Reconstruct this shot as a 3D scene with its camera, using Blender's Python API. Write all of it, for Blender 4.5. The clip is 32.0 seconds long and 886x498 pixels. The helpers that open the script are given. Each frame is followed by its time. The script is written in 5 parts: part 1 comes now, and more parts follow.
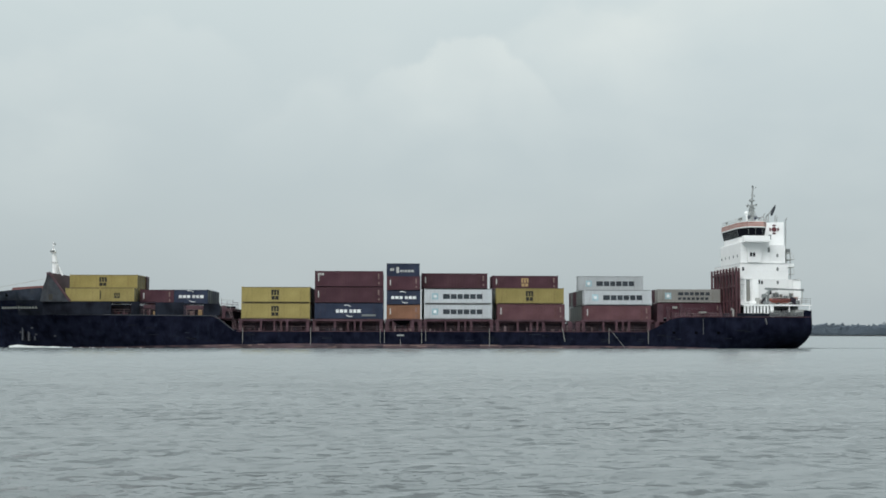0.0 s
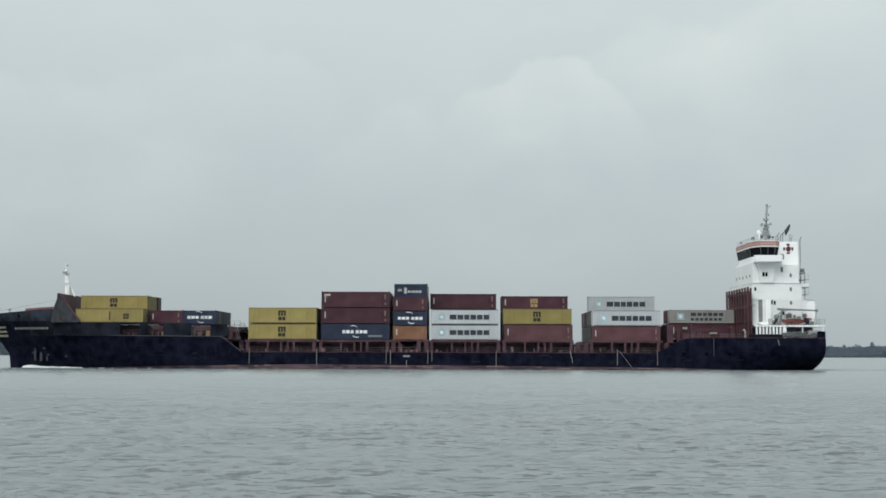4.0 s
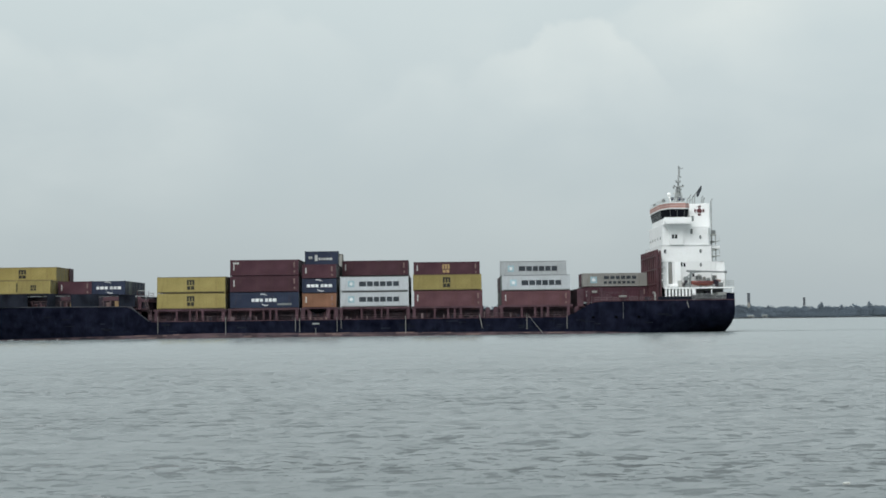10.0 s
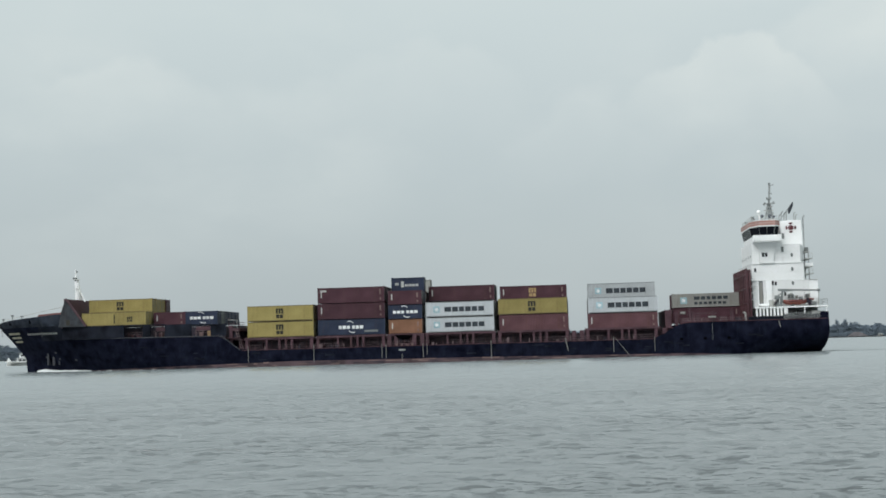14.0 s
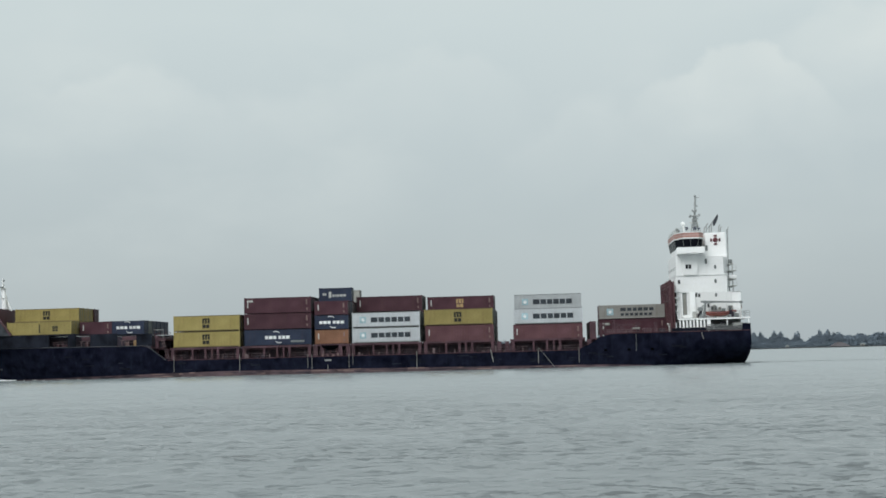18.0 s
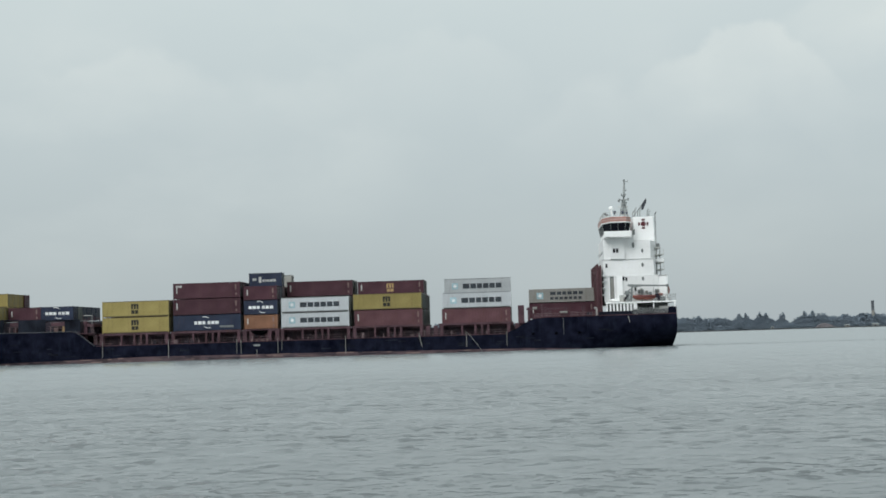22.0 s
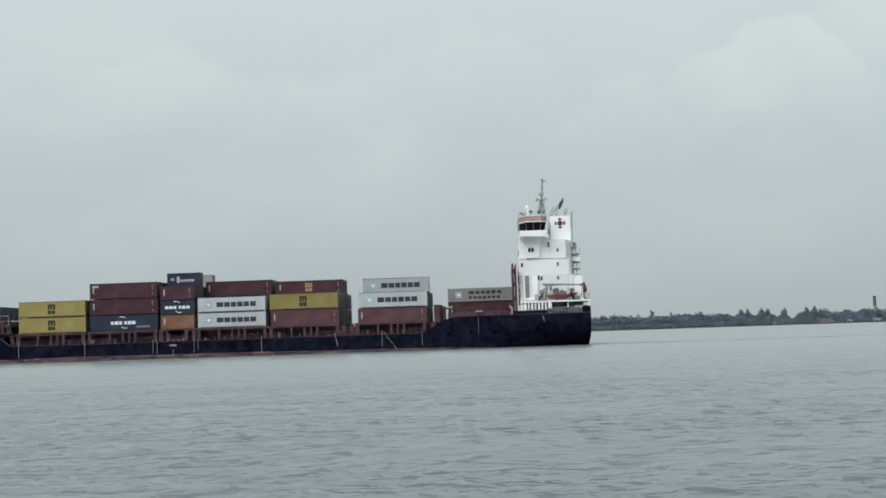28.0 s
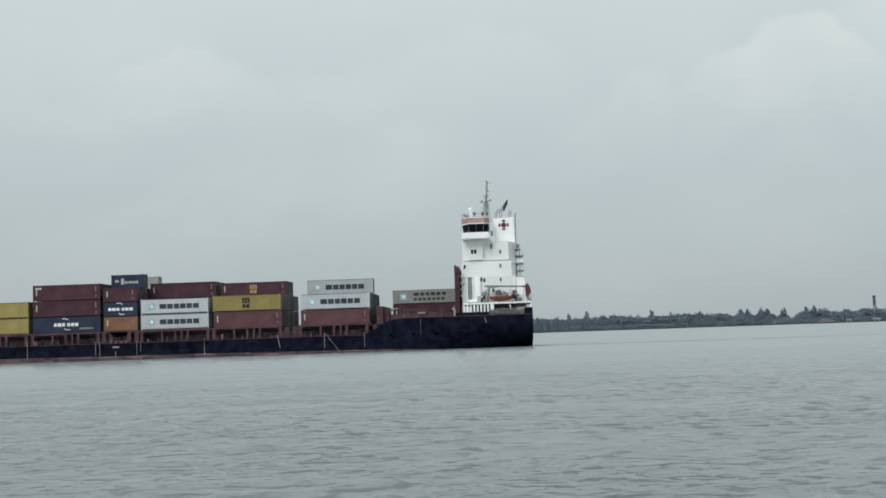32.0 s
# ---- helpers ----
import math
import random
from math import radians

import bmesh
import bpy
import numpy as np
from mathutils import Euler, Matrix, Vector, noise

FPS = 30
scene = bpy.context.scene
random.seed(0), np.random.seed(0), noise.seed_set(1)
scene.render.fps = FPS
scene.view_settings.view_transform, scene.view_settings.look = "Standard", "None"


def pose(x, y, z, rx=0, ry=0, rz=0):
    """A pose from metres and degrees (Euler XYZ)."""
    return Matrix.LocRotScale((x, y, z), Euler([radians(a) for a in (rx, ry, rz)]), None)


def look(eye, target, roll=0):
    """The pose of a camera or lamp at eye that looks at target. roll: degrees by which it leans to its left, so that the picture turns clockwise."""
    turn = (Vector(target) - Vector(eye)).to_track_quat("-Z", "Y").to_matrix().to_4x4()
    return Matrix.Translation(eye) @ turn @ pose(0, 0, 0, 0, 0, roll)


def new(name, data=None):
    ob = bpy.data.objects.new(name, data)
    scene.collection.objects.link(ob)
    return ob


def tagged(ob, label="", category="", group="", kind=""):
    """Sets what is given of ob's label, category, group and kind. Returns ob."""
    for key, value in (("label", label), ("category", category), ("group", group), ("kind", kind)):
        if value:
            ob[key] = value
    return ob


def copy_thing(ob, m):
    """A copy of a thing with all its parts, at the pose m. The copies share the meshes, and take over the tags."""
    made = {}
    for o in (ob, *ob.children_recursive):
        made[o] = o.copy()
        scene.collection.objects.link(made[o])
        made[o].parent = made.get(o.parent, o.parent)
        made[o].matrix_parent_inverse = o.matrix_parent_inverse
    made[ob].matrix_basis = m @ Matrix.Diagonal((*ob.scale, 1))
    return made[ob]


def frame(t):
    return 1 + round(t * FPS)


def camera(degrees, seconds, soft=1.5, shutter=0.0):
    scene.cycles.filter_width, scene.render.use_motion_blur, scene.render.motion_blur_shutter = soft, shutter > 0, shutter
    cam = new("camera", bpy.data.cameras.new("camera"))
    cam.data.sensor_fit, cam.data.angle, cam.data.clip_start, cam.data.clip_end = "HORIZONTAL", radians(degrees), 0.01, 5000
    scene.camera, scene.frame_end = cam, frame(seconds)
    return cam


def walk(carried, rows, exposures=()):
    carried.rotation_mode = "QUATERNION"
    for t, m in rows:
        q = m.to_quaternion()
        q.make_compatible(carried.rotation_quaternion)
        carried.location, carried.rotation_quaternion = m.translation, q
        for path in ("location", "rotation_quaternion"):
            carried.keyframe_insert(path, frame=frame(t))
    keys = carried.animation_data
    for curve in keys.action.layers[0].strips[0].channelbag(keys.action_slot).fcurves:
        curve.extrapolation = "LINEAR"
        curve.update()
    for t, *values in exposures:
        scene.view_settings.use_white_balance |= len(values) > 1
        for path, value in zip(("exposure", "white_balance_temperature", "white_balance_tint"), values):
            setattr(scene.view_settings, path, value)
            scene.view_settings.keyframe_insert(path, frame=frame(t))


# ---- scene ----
EYE = 2.73  # eye height over the river, metres
cam = camera(38.83, 32.0, soft=1.7)
# seconds, yaw to the left, pitch, roll, in degrees
TURNS = [
    (0.0, -7.08, 3.83, 0.09),
    (0.5, -6.86, 3.70, 0.13),
    (1.0, -6.14, 3.31, -0.28),
    (1.5, -6.12, 3.19, -0.22),
    (2.0, -5.44, 3.785, -0.05),
    (2.5, -5.17, 4.01, 0.04),
    (3.0, -4.64, 4.42, 0.29),
    (3.5, -4.17, 4.81, 0.30),
    (5.5, -4.20, 4.61, -0.15),
    (6.0, -4.23, 4.67, -0.24),
    (6.5, -4.24, 4.52, -0.17),
    (7.0, -4.23, 4.28, -0.40),
    (7.5, -4.37, 3.87, -0.49),
    (8.0, -4.71, 3.24, -0.56),
    (8.5, -4.32, 3.29, -0.61),
    (9.0, -4.30, 3.21, -0.67),
    (9.5, -4.35, 3.23, -0.70),
    (10.0, -4.20, 3.23, -0.71),
    (10.5, -3.68, 3.09, -0.78),
    (11.0, -2.92, 3.36, -0.81),
    (11.5, -1.76, 3.28, -0.93),
    (12.0, -1.07, 3.47, -0.88),
    (12.5, 0.77, 3.79, -1.35),
    (13.0, 2.26, 4.42, -1.64),
    (13.5, 2.38, 4.44, -1.62),
    (14.0, 2.28, 4.43, -1.62),
    (14.5, 1.76, 4.35, -1.56),
    (16.5, 1.92, 4.51, -1.54),
    (17.0, 1.92, 4.57, -1.56),
    (17.5, 1.93, 4.65, -1.54),
    (18.0, 1.55, 4.82, -1.47),
    (18.5, 1.11, 4.50, -1.44),
    (19.0, 1.04, 4.27, -1.58),
    (19.5, 1.04, 4.25, -1.63),
    (20.0, 1.14, 4.20, -1.65),
    (20.5, 1.14, 4.19, -1.64),
    (21.0, 0.94, 4.08, -1.67),
    (21.5, 0.90, 3.87, -1.79),
    (22.0, 0.94, 4.02, -1.74),
    (22.5, 1.01, 4.00, -1.80),
    (23.0, 1.12, 4.00, -1.78),
    (23.5, 1.12, 4.01, -1.84),
    (24.0, 1.16, 4.07, -1.83),
    (24.5, 1.01, 4.00, -1.80),
    (25.0, 1.05, 4.04, -1.82),
    (25.5, 1.14, 4.05, -1.95),
    (27.5, 1.12, 4.02, -1.88),
    (28.0, 1.02, 3.87, -1.91),
    (28.5, 1.02, 3.87, -1.89),
    (29.0, 1.12, 3.92, -1.94),
    (29.5, 1.18, 3.89, -1.95),
    (30.0, 1.13, 3.89, -1.95),
    (30.5, 0.96, 3.94, -1.94),
    (31.0, 1.00, 3.86, -1.97),
    (31.5, 0.89, 3.80, -1.95),
    (32.0, 1.00, 3.86, -1.94),
]
walk(cam, [(t, pose(0, 0, EYE, 90 + p, 0, y) @ pose(0, 0, 0, 0, 0, r)) for t, y, p, r in TURNS],
     exposures=((0, 0.05), (2, 0.05), (3, 0.02), (6, -0.02), (7, -0.02), (8, 0.02), (9, 0.06), (12, 0.06), (13, 0.02), (17, 0.0), (25, 0.0), (32, -0.01)))


def ship_pose(t):
    """The ship's place at t seconds: it slides to the left and swings a little."""
    u = (t - 16) / 16
    x = -17.557 -41.361 * u +0.605 * u ** 2 -0.100 * u ** 3
    y = 224.88 -0.109 * u -0.414 * u ** 2
    a = -0.0585 +0.0428 * u +0.0050 * u ** 2 -0.0122 * u ** 3
    return pose(x, y, 0, 0, 0, math.degrees(a))


# ---- sky and light ----
world = bpy.data.worlds.new("overcast_sky")
scene.world = world
world.use_nodes = True
wn, wl = world.node_tree.nodes, world.node_tree.links
wn.clear()
sky = wn.new("ShaderNodeTexSky")
sky.sky_type, sky.sun_disc = "NISHITA", False
sky.sun_elevation, sky.sun_rotation = radians(48), radians(215)
sky.air_density, sky.dust_density = 1.0, 4.0
w_in = wn.new("ShaderNodeTexCoord")
w_sep = wn.new("ShaderNodeSeparateXYZ")
w_ramp = wn.new("ShaderNodeValToRGB")
w_ramp.color_ramp.elements[0].position, w_ramp.color_ramp.elements[0].color = 0.0, (0.398, 0.454, 0.474, 1)
w_ramp.color_ramp.elements[1].position, w_ramp.color_ramp.elements[1].color = 0.75, (0.645, 0.717, 0.714, 1)
for at, tint in ((0.1, (0.452, 0.514, 0.528, 1)), (0.26, (0.564, 0.636, 0.635, 1))):
    w_ramp.color_ramp.elements.new(at).color = tint
bg_sky, bg_grey, w_add, w_out = (wn.new("ShaderNodeBackground"), wn.new("ShaderNodeBackground"),
                                 wn.new("ShaderNodeAddShader"), wn.new("ShaderNodeOutputWorld"))
bg_sky.inputs[1].default_value = 0.012
bg_grey.inputs[1].default_value = 1.0
wl.new(w_in.outputs["Generated"], w_sep.inputs[0])
wl.new(w_sep.outputs[2], w_ramp.inputs[0])
wl.new(w_ramp.outputs[0], bg_grey.inputs[0])
wl.new(sky.outputs[0], bg_sky.inputs[0])
wl.new(bg_sky.outputs[0], w_add.inputs[0])
wl.new(bg_grey.outputs[0], w_add.inputs[1])
wl.new(w_add.outputs[0], w_out.inputs[0])

sun_data = bpy.data.lights.new("sun", "SUN")
sun_data.energy, sun_data.angle, sun_data.color = 2.15, radians(35), (0.97, 0.985, 1.0)
sun = new("sun", sun_data)
sun.matrix_world = look((-105, -150, 185), (0, 0, 0))


# ---- materials ----
def node_mat(name):
    m = bpy.data.materials.new(name)
    m.use_nodes = True
    n, l = m.node_tree.nodes, m.node_tree.links
    return m, n, l, n["Principled BSDF"]


def noise_node(n, l, scale, detail=4.0, coord="Object", stretch=None):
    c = n.new("ShaderNodeTexCoord")
    t = n.new("ShaderNodeTexNoise")
    t.inputs["Scale"].default_value, t.inputs["Detail"].default_value = scale, detail
    if stretch:
        mp = n.new("ShaderNodeMapping")
        mp.inputs["Scale"].default_value = stretch
        l.new(c.outputs[coord], mp.inputs[0])
        l.new(mp.outputs[0], t.inputs[0])
    else:
        l.new(c.outputs[coord], t.inputs[0])
    return t


def mix_node(n, l, fac, a, b, kind="MIX"):
    x = n.new("ShaderNodeMix")
    x.data_type, x.blend_type = "RGBA", kind
    for s, v in ((0, fac), (6, a), (7, b)):
        if hasattr(v, "is_linked"):
            l.new(v, x.inputs[s])
        else:
            x.inputs[s].default_value = v if s == 0 else (*v, 1)
    return x.outputs[2]


def ramp_node(n, l, src, lo, hi):
    r = n.new("ShaderNodeMapRange")
    r.inputs[1].default_value, r.inputs[2].default_value = lo, hi
    l.new(src, r.inputs[0])
    return r.outputs[0]


def paint(name, col, rough=0.55, rust=0.25, vary=0.18, scale=0.35, rust_col=(0.10, 0.045, 0.025), streak=(1.6, 1.6, 0.25), gloss=0.3, grime_to=0.78):
    """Weathered marine paint: broad fading, fine grime, rust runs down the plate, each thing a little different."""
    m, n, l, b = node_mat(name)
    big = noise_node(n, l, scale, 3.0)
    fine = noise_node(n, l, scale * 14, 5.0)
    runs = noise_node(n, l, 1.1, 6.0, stretch=streak)
    dark = tuple(c * (1 - vary) for c in col)
    lite = tuple(min(0.95, c * (1 + vary) + 0.01) for c in col)
    base = mix_node(n, l, ramp_node(n, l, big.outputs[0], 0.3, 0.7), dark, lite)
    info = n.new("ShaderNodeObjectInfo")
    tone = n.new("ShaderNodeMapRange")
    tone.inputs[3].default_value, tone.inputs[4].default_value = 0.86, 1.12
    l.new(info.outputs["Random"], tone.inputs[0])
    hue = n.new("ShaderNodeHueSaturation")
    l.new(tone.outputs[0], hue.inputs["Value"])
    l.new(base, hue.inputs["Color"])
    grime = mix_node(n, l, ramp_node(n, l, fine.outputs[0], 0.35, 0.75), (1, 1, 1), (grime_to, grime_to * 0.99, grime_to * 0.97))
    base = mix_node(n, l, 1.0, hue.outputs[0], grime, "MULTIPLY")
    f = n.new("ShaderNodeMath")
    f.operation = "MULTIPLY"
    f.inputs[1].default_value = rust
    l.new(ramp_node(n, l, runs.outputs[0], 0.55, 0.78), f.inputs[0])
    base = mix_node(n, l, f.outputs[0], base, rust_col)
    l.new(base, b.inputs["Base Color"])
    b.inputs["Roughness"].default_value = rough
    b.inputs["Specular IOR Level"].default_value = gloss
    bump = n.new("ShaderNodeBump")
    bump.inputs["Strength"].default_value, bump.inputs["Distance"].default_value = 0.25, 0.02
    l.new(fine.outputs[0], bump.inputs["Height"])
    l.new(bump.outputs[0], b.inputs["Normal"])
    return m


M = {
    "maroon": paint("maroon_paint", (0.060, 0.0190, 0.0295), rust=0.3, rust_col=(0.08, 0.045, 0.035)),
    "redbrown": paint("red_brown_paint", (0.099, 0.0405, 0.0485), rust=0.3),
    "orange": paint("orange_brown_paint", (0.205, 0.098, 0.056), rust=0.3),
    "yellow": paint("yellow_paint", (0.305, 0.247, 0.084), rust=0.22, vary=0.1),
    "navy": paint("navy_paint", (0.0165, 0.0265, 0.058), rust=0.15),
    "white": paint("pale_grey_paint", (0.53, 0.56, 0.585), rust=0.14, vary=0.06),
    "grey": paint("mid_grey_paint", (0.40, 0.425, 0.44), rust=0.14, vary=0.08),
    "dull": paint("dull_grey_paint", (0.30, 0.30, 0.28), rust=0.25, vary=0.1),
    "green": paint("grey_green_paint", (0.125, 0.142, 0.138), rust=0.25),
    "hull": paint("navy_hull_paint", (0.0023, 0.0041, 0.0155), rough=0.7, gloss=0.035, rust=0.5, vary=0.45, scale=0.6, rust_col=(0.0185, 0.0250, 0.040), streak=(1.7, 1.7, 0.5)),
    "boot": paint("red_boot_topping", (0.098, 0.061, 0.071), rust=0.9, vary=0.4, scale=0.5, rust_col=(0.035, 0.027, 0.030), streak=(0.5, 0.5, 1.6)),
    "deck": paint("red_oxide_paint", (0.080, 0.038, 0.050), rust=0.4, vary=0.3),
    "decklite": paint("faded_red_deck_paint", (0.235, 0.112, 0.108), rust=0.3, vary=0.25),
    # dark paint; on some parts it is recess shade put into colour
    "dark": paint("dark_paint_and_recess_shade", (0.021, 0.016, 0.027), rust=0.3, vary=0.3),
    "house": paint("white_ship_paint", (0.89, 0.90, 0.90), rough=0.4, grime_to=0.95, rust=0.05, vary=0.03, rust_col=(0.45, 0.33, 0.24)),
    "houseline": paint("off_white_paint", (0.74, 0.76, 0.76), rough=0.5, rust=0.1, vary=0.05),
    "band": paint("faded_red_band_paint", (0.47, 0.255, 0.22), rust=0.5, scale=0.9, rust_col=(0.58, 0.45, 0.41)),
    "bandpale": paint("worn_pink_band_paint", (0.58, 0.41, 0.375), rust=0.4, rust_col=(0.66, 0.58, 0.55)),
    "boat": paint("orange_boat_paint", (0.27, 0.085, 0.065), rust=0.2),
    "mast": paint("mast_grey_paint", (0.33, 0.35, 0.35), rust=0.35),
    "rail": paint("rusty_rail_paint", (0.17, 0.122, 0.130), rust=0.4),
    "emblem": paint("dark_red_emblem_paint", (0.105, 0.026, 0.032), rust=0.35, rust_col=(0.03, 0.03, 0.04)),
    "steel": paint("grey_steel_paint", (0.20, 0.22, 0.22), rust=0.2),
    "pale": paint("weathered_white_paint", (0.50, 0.51, 0.49), rust=0.25, vary=0.1),
    "ink": paint("dark_lettering_paint", (0.030, 0.038, 0.048), rust=0.05),
    "blue": paint("light_blue_badge_paint", (0.36, 0.54, 0.60), rust=0.05),
    "snow": paint("white_lettering_paint", (0.78, 0.80, 0.80), rust=0.03, vary=0.03),
    "black": paint("black_badge_paint", (0.022, 0.020, 0.014), rust=0.05),
    "gold": paint("yellow_lettering_paint", (0.40, 0.27, 0.13), rust=0.2),
    "bulwark": paint("chalky_bulwark_paint", (0.020, 0.026, 0.038), rough=0.8, gloss=0.1, rust=0.7, vary=0.65, scale=0.35, rust_col=(0.050, 0.054, 0.060), streak=(1.1, 1.1, 0.25)),
    "wing": paint("weathered_grey_blue_paint", (0.027, 0.032, 0.040), rust=0.75, vary=0.55, scale=0.6, rust_col=(0.050, 0.044, 0.046), streak=(2.2, 2.2, 0.2)),
    "plating": paint("scuffed_plating_paint", (0.0062, 0.0086, 0.0165), rough=0.7, gloss=0.08, rust=0.6, vary=0.5, scale=0.4, rust_col=(0.021, 0.026, 0.034), streak=(1.2, 1.2, 0.2)),
    "stencil": paint("faded_stencil_paint", (0.20, 0.135, 0.125), rust=0.3),
    "strake": paint("scuffed_strake_paint", (0.045, 0.05, 0.06), rust=0.4),
    "strake2": paint("grey_lettering_paint", (0.28, 0.29, 0.29), rust=0.2),
    "stripe": paint("faded_yellow_stripe_paint", (0.36, 0.345, 0.25), rust=0.3),
    # rails darker than their walls, drawing dark lines between stacked containers
    "white_rail": paint("darker_pale_rail_paint", (0.22, 0.235, 0.24), rust=0.35),
    "yellow_rail": paint("darker_yellow_rail_paint", (0.17, 0.135, 0.055), rust=0.35),
    "rack": paint("dark_maroon_rack_paint", (0.075, 0.029, 0.036), rust=0.4, vary=0.3),
    "plume": paint("sooty_brick_paint", (0.085, 0.094, 0.108), rust=0.0),
    # red oxide with the walkway's shade put into its colour
    "recess": paint("shaded_oxide_paint", (0.062, 0.040, 0.056), rust=0.4, vary=0.3),
    "flag": paint("dark_flag_cloth", (0.035, 0.04, 0.05), rust=0.0),
}
gm, gn, gl, gb = node_mat("dark_window_glass")
gb.inputs["Base Color"].default_value = (0.008, 0.009, 0.013, 1)
gb.inputs["Roughness"].default_value = 0.12
gb.inputs["Specular IOR Level"].default_value = 0.015
M["glass"] = gm
# lighter grey glass for the portholes and front windows
gm, gn, gl, gb = node_mat("pale_grey_window_glass")
gb.inputs["Base Color"].default_value = (0.16, 0.17, 0.17, 1)
gb.inputs["Roughness"].default_value = 0.15
M["greyglass"] = gm
vm, vn, vl, vb = node_mat("black_opening")
vb.inputs["Base Color"].default_value = (0.0016, 0.0017, 0.0022, 1)
vb.inputs["Roughness"].default_value, vb.inputs["Specular IOR Level"].default_value = 0.9, 0.0
M["void"] = vm


# ---- mesh helpers ----
def box(bm, x0, x1, y0, y1, z0, z1):
    v = [bm.verts.new(c) for c in ((x0, y0, z0), (x1, y0, z0), (x1, y1, z0), (x0, y1, z0),
                                   (x0, y0, z1), (x1, y0, z1), (x1, y1, z1), (x0, y1, z1))]
    for f in ((0, 3, 2, 1), (4, 5, 6, 7), (0, 1, 5, 4), (1, 2, 6, 5), (2, 3, 7, 6), (3, 0, 4, 7)):
        bm.faces.new([v[i] for i in f])
    return v


def rod(bm, a, b, r, r2=None, n=8):
    a, b = Vector(a), Vector(b)
    q = (b - a).to_track_quat("Z", "Y")
    r2 = r if r2 is None else r2
    rings = []
    for p, k in ((a, r), (b, r2)):
        rings.append([bm.verts.new(p + q @ Vector((k * math.cos(6.2832 * i / n), k * math.sin(6.2832 * i / n), 0))) for i in range(n)])
    for i in range(n):
        j = (i + 1) % n
        bm.faces.new((rings[0][i], rings[0][j], rings[1][j], rings[1][i]))
    bm.faces.new(rings[0][::-1])
    bm.faces.new(rings[1])


def prism(bm, outline, axis, a, b):
    """An outline of (u, v) pairs drawn out from a to b along an axis: y (u, v are x, z) or z (x, y) or x (y, z)."""
    def at(u, v, w):
        return {"y": (u, w, v), "z": (u, v, w), "x": (w, u, v)}[axis]
    lo = [bm.verts.new(at(u, v, a)) for u, v in outline]
    hi = [bm.verts.new(at(u, v, b)) for u, v in outline]
    k = len(outline)
    for i in range(k):
        bm.faces.new((lo[i], lo[(i + 1) % k], hi[(i + 1) % k], hi[i]))
    bm.faces.new(lo[::-1])
    bm.faces.new(hi)


def finish(bm, bevel=0.0):
    bmesh.ops.recalc_face_normals(bm, faces=bm.faces)
    if bevel:
        bmesh.ops.bevel(bm, geom=list(bm.edges), offset=bevel, segments=1, affect="EDGES")


def part(name, bm, material, parent, label="", bevel=0.0, smooth=False):
    finish(bm, bevel)
    me = bpy.data.meshes.new(name)
    bm.to_mesh(me)
    bm.free()
    me.materials.append(material)
    if smooth:
        me.polygons.foreach_set("use_smooth", [True] * len(me.polygons))
    ob = new(name, me)
    ob.parent = parent
    if label:
        tagged(ob, label)
    return ob


def boxpart(name, dims, material, parent, label="", bevel=0.0):
    bm = bmesh.new()
    box(bm, *dims)
    return part(name, bm, material, parent, label, bevel)


def rodpart(name, a, b, r, material, parent, label="", r2=None, n=8):
    bm = bmesh.new()
    rod(bm, a, b, r, r2, n)
    return part(name, bm, material, parent, label)


moving = []   # (thing, its pose in the ship's space)

# ---- ship ----
ship = new("container_ship")
tagged(ship, "dark navy container ship with white deckhouse and rusty waterline", "ship")
moving.append((ship, Matrix()))
BEAM, MIDY = 22.9, 10.15
HALF = BEAM / 2


def lerp(x, pts):
    for (a, u), (b, v) in zip(pts, pts[1:]):
        if x <= b:
            return u if x <= a else u + (v - u) * (x - a) / (b - a)
    return pts[-1][1]


STEM = [(-2.5, -78.4), (0.0, -78.8), (2.7, -79.1), (5.9, -81.8), (7.8, -83.7), (9.6, -85.2), (11, -86.4)]
SHEER = [(-85.5, 9.2), (-80.5, 9.82), (-75.0, 10.15), (-70.0, 10.5), (-68.4, 10.6), (-68.0, 8.3), (-67.6, 5.95), (-37.0, 5.75), (-33.6, 3.05), (40.5, 3.05),
         (44.6, 5.5), (46.4, 5.73), (70.2, 5.73)]

BOOT = [(-66, 0.06), (-58, 0.2), (-44, 0.5), (-24, 0.86), (11, 0.66), (44, 0.38), (54, 0.06), (58, 0.02)]   # top of the red boot topping along the trimmed hull


def half_breadth(x, z):
    """Half the hull's width at that station and height."""
    w = HALF
    s = lerp(z, STEM)
    end = -38.0 - 14.0 * min(1, max(0, z / 9.0))
    if x < end:
        u = (x - s) / (end - s)
        w = HALF * (1 - (1 - min(1, max(0, u))) ** (1.75 + 1.6 * min(1, max(0, z / 9.0))))
    if x > 44:
        low = (1 - min(1, max(0, z / 4.1))) ** 2.2
        w = HALF - 8.6 * ((x - 44) / 26.0) ** 2.6 * low
    return max(w, 0.02)


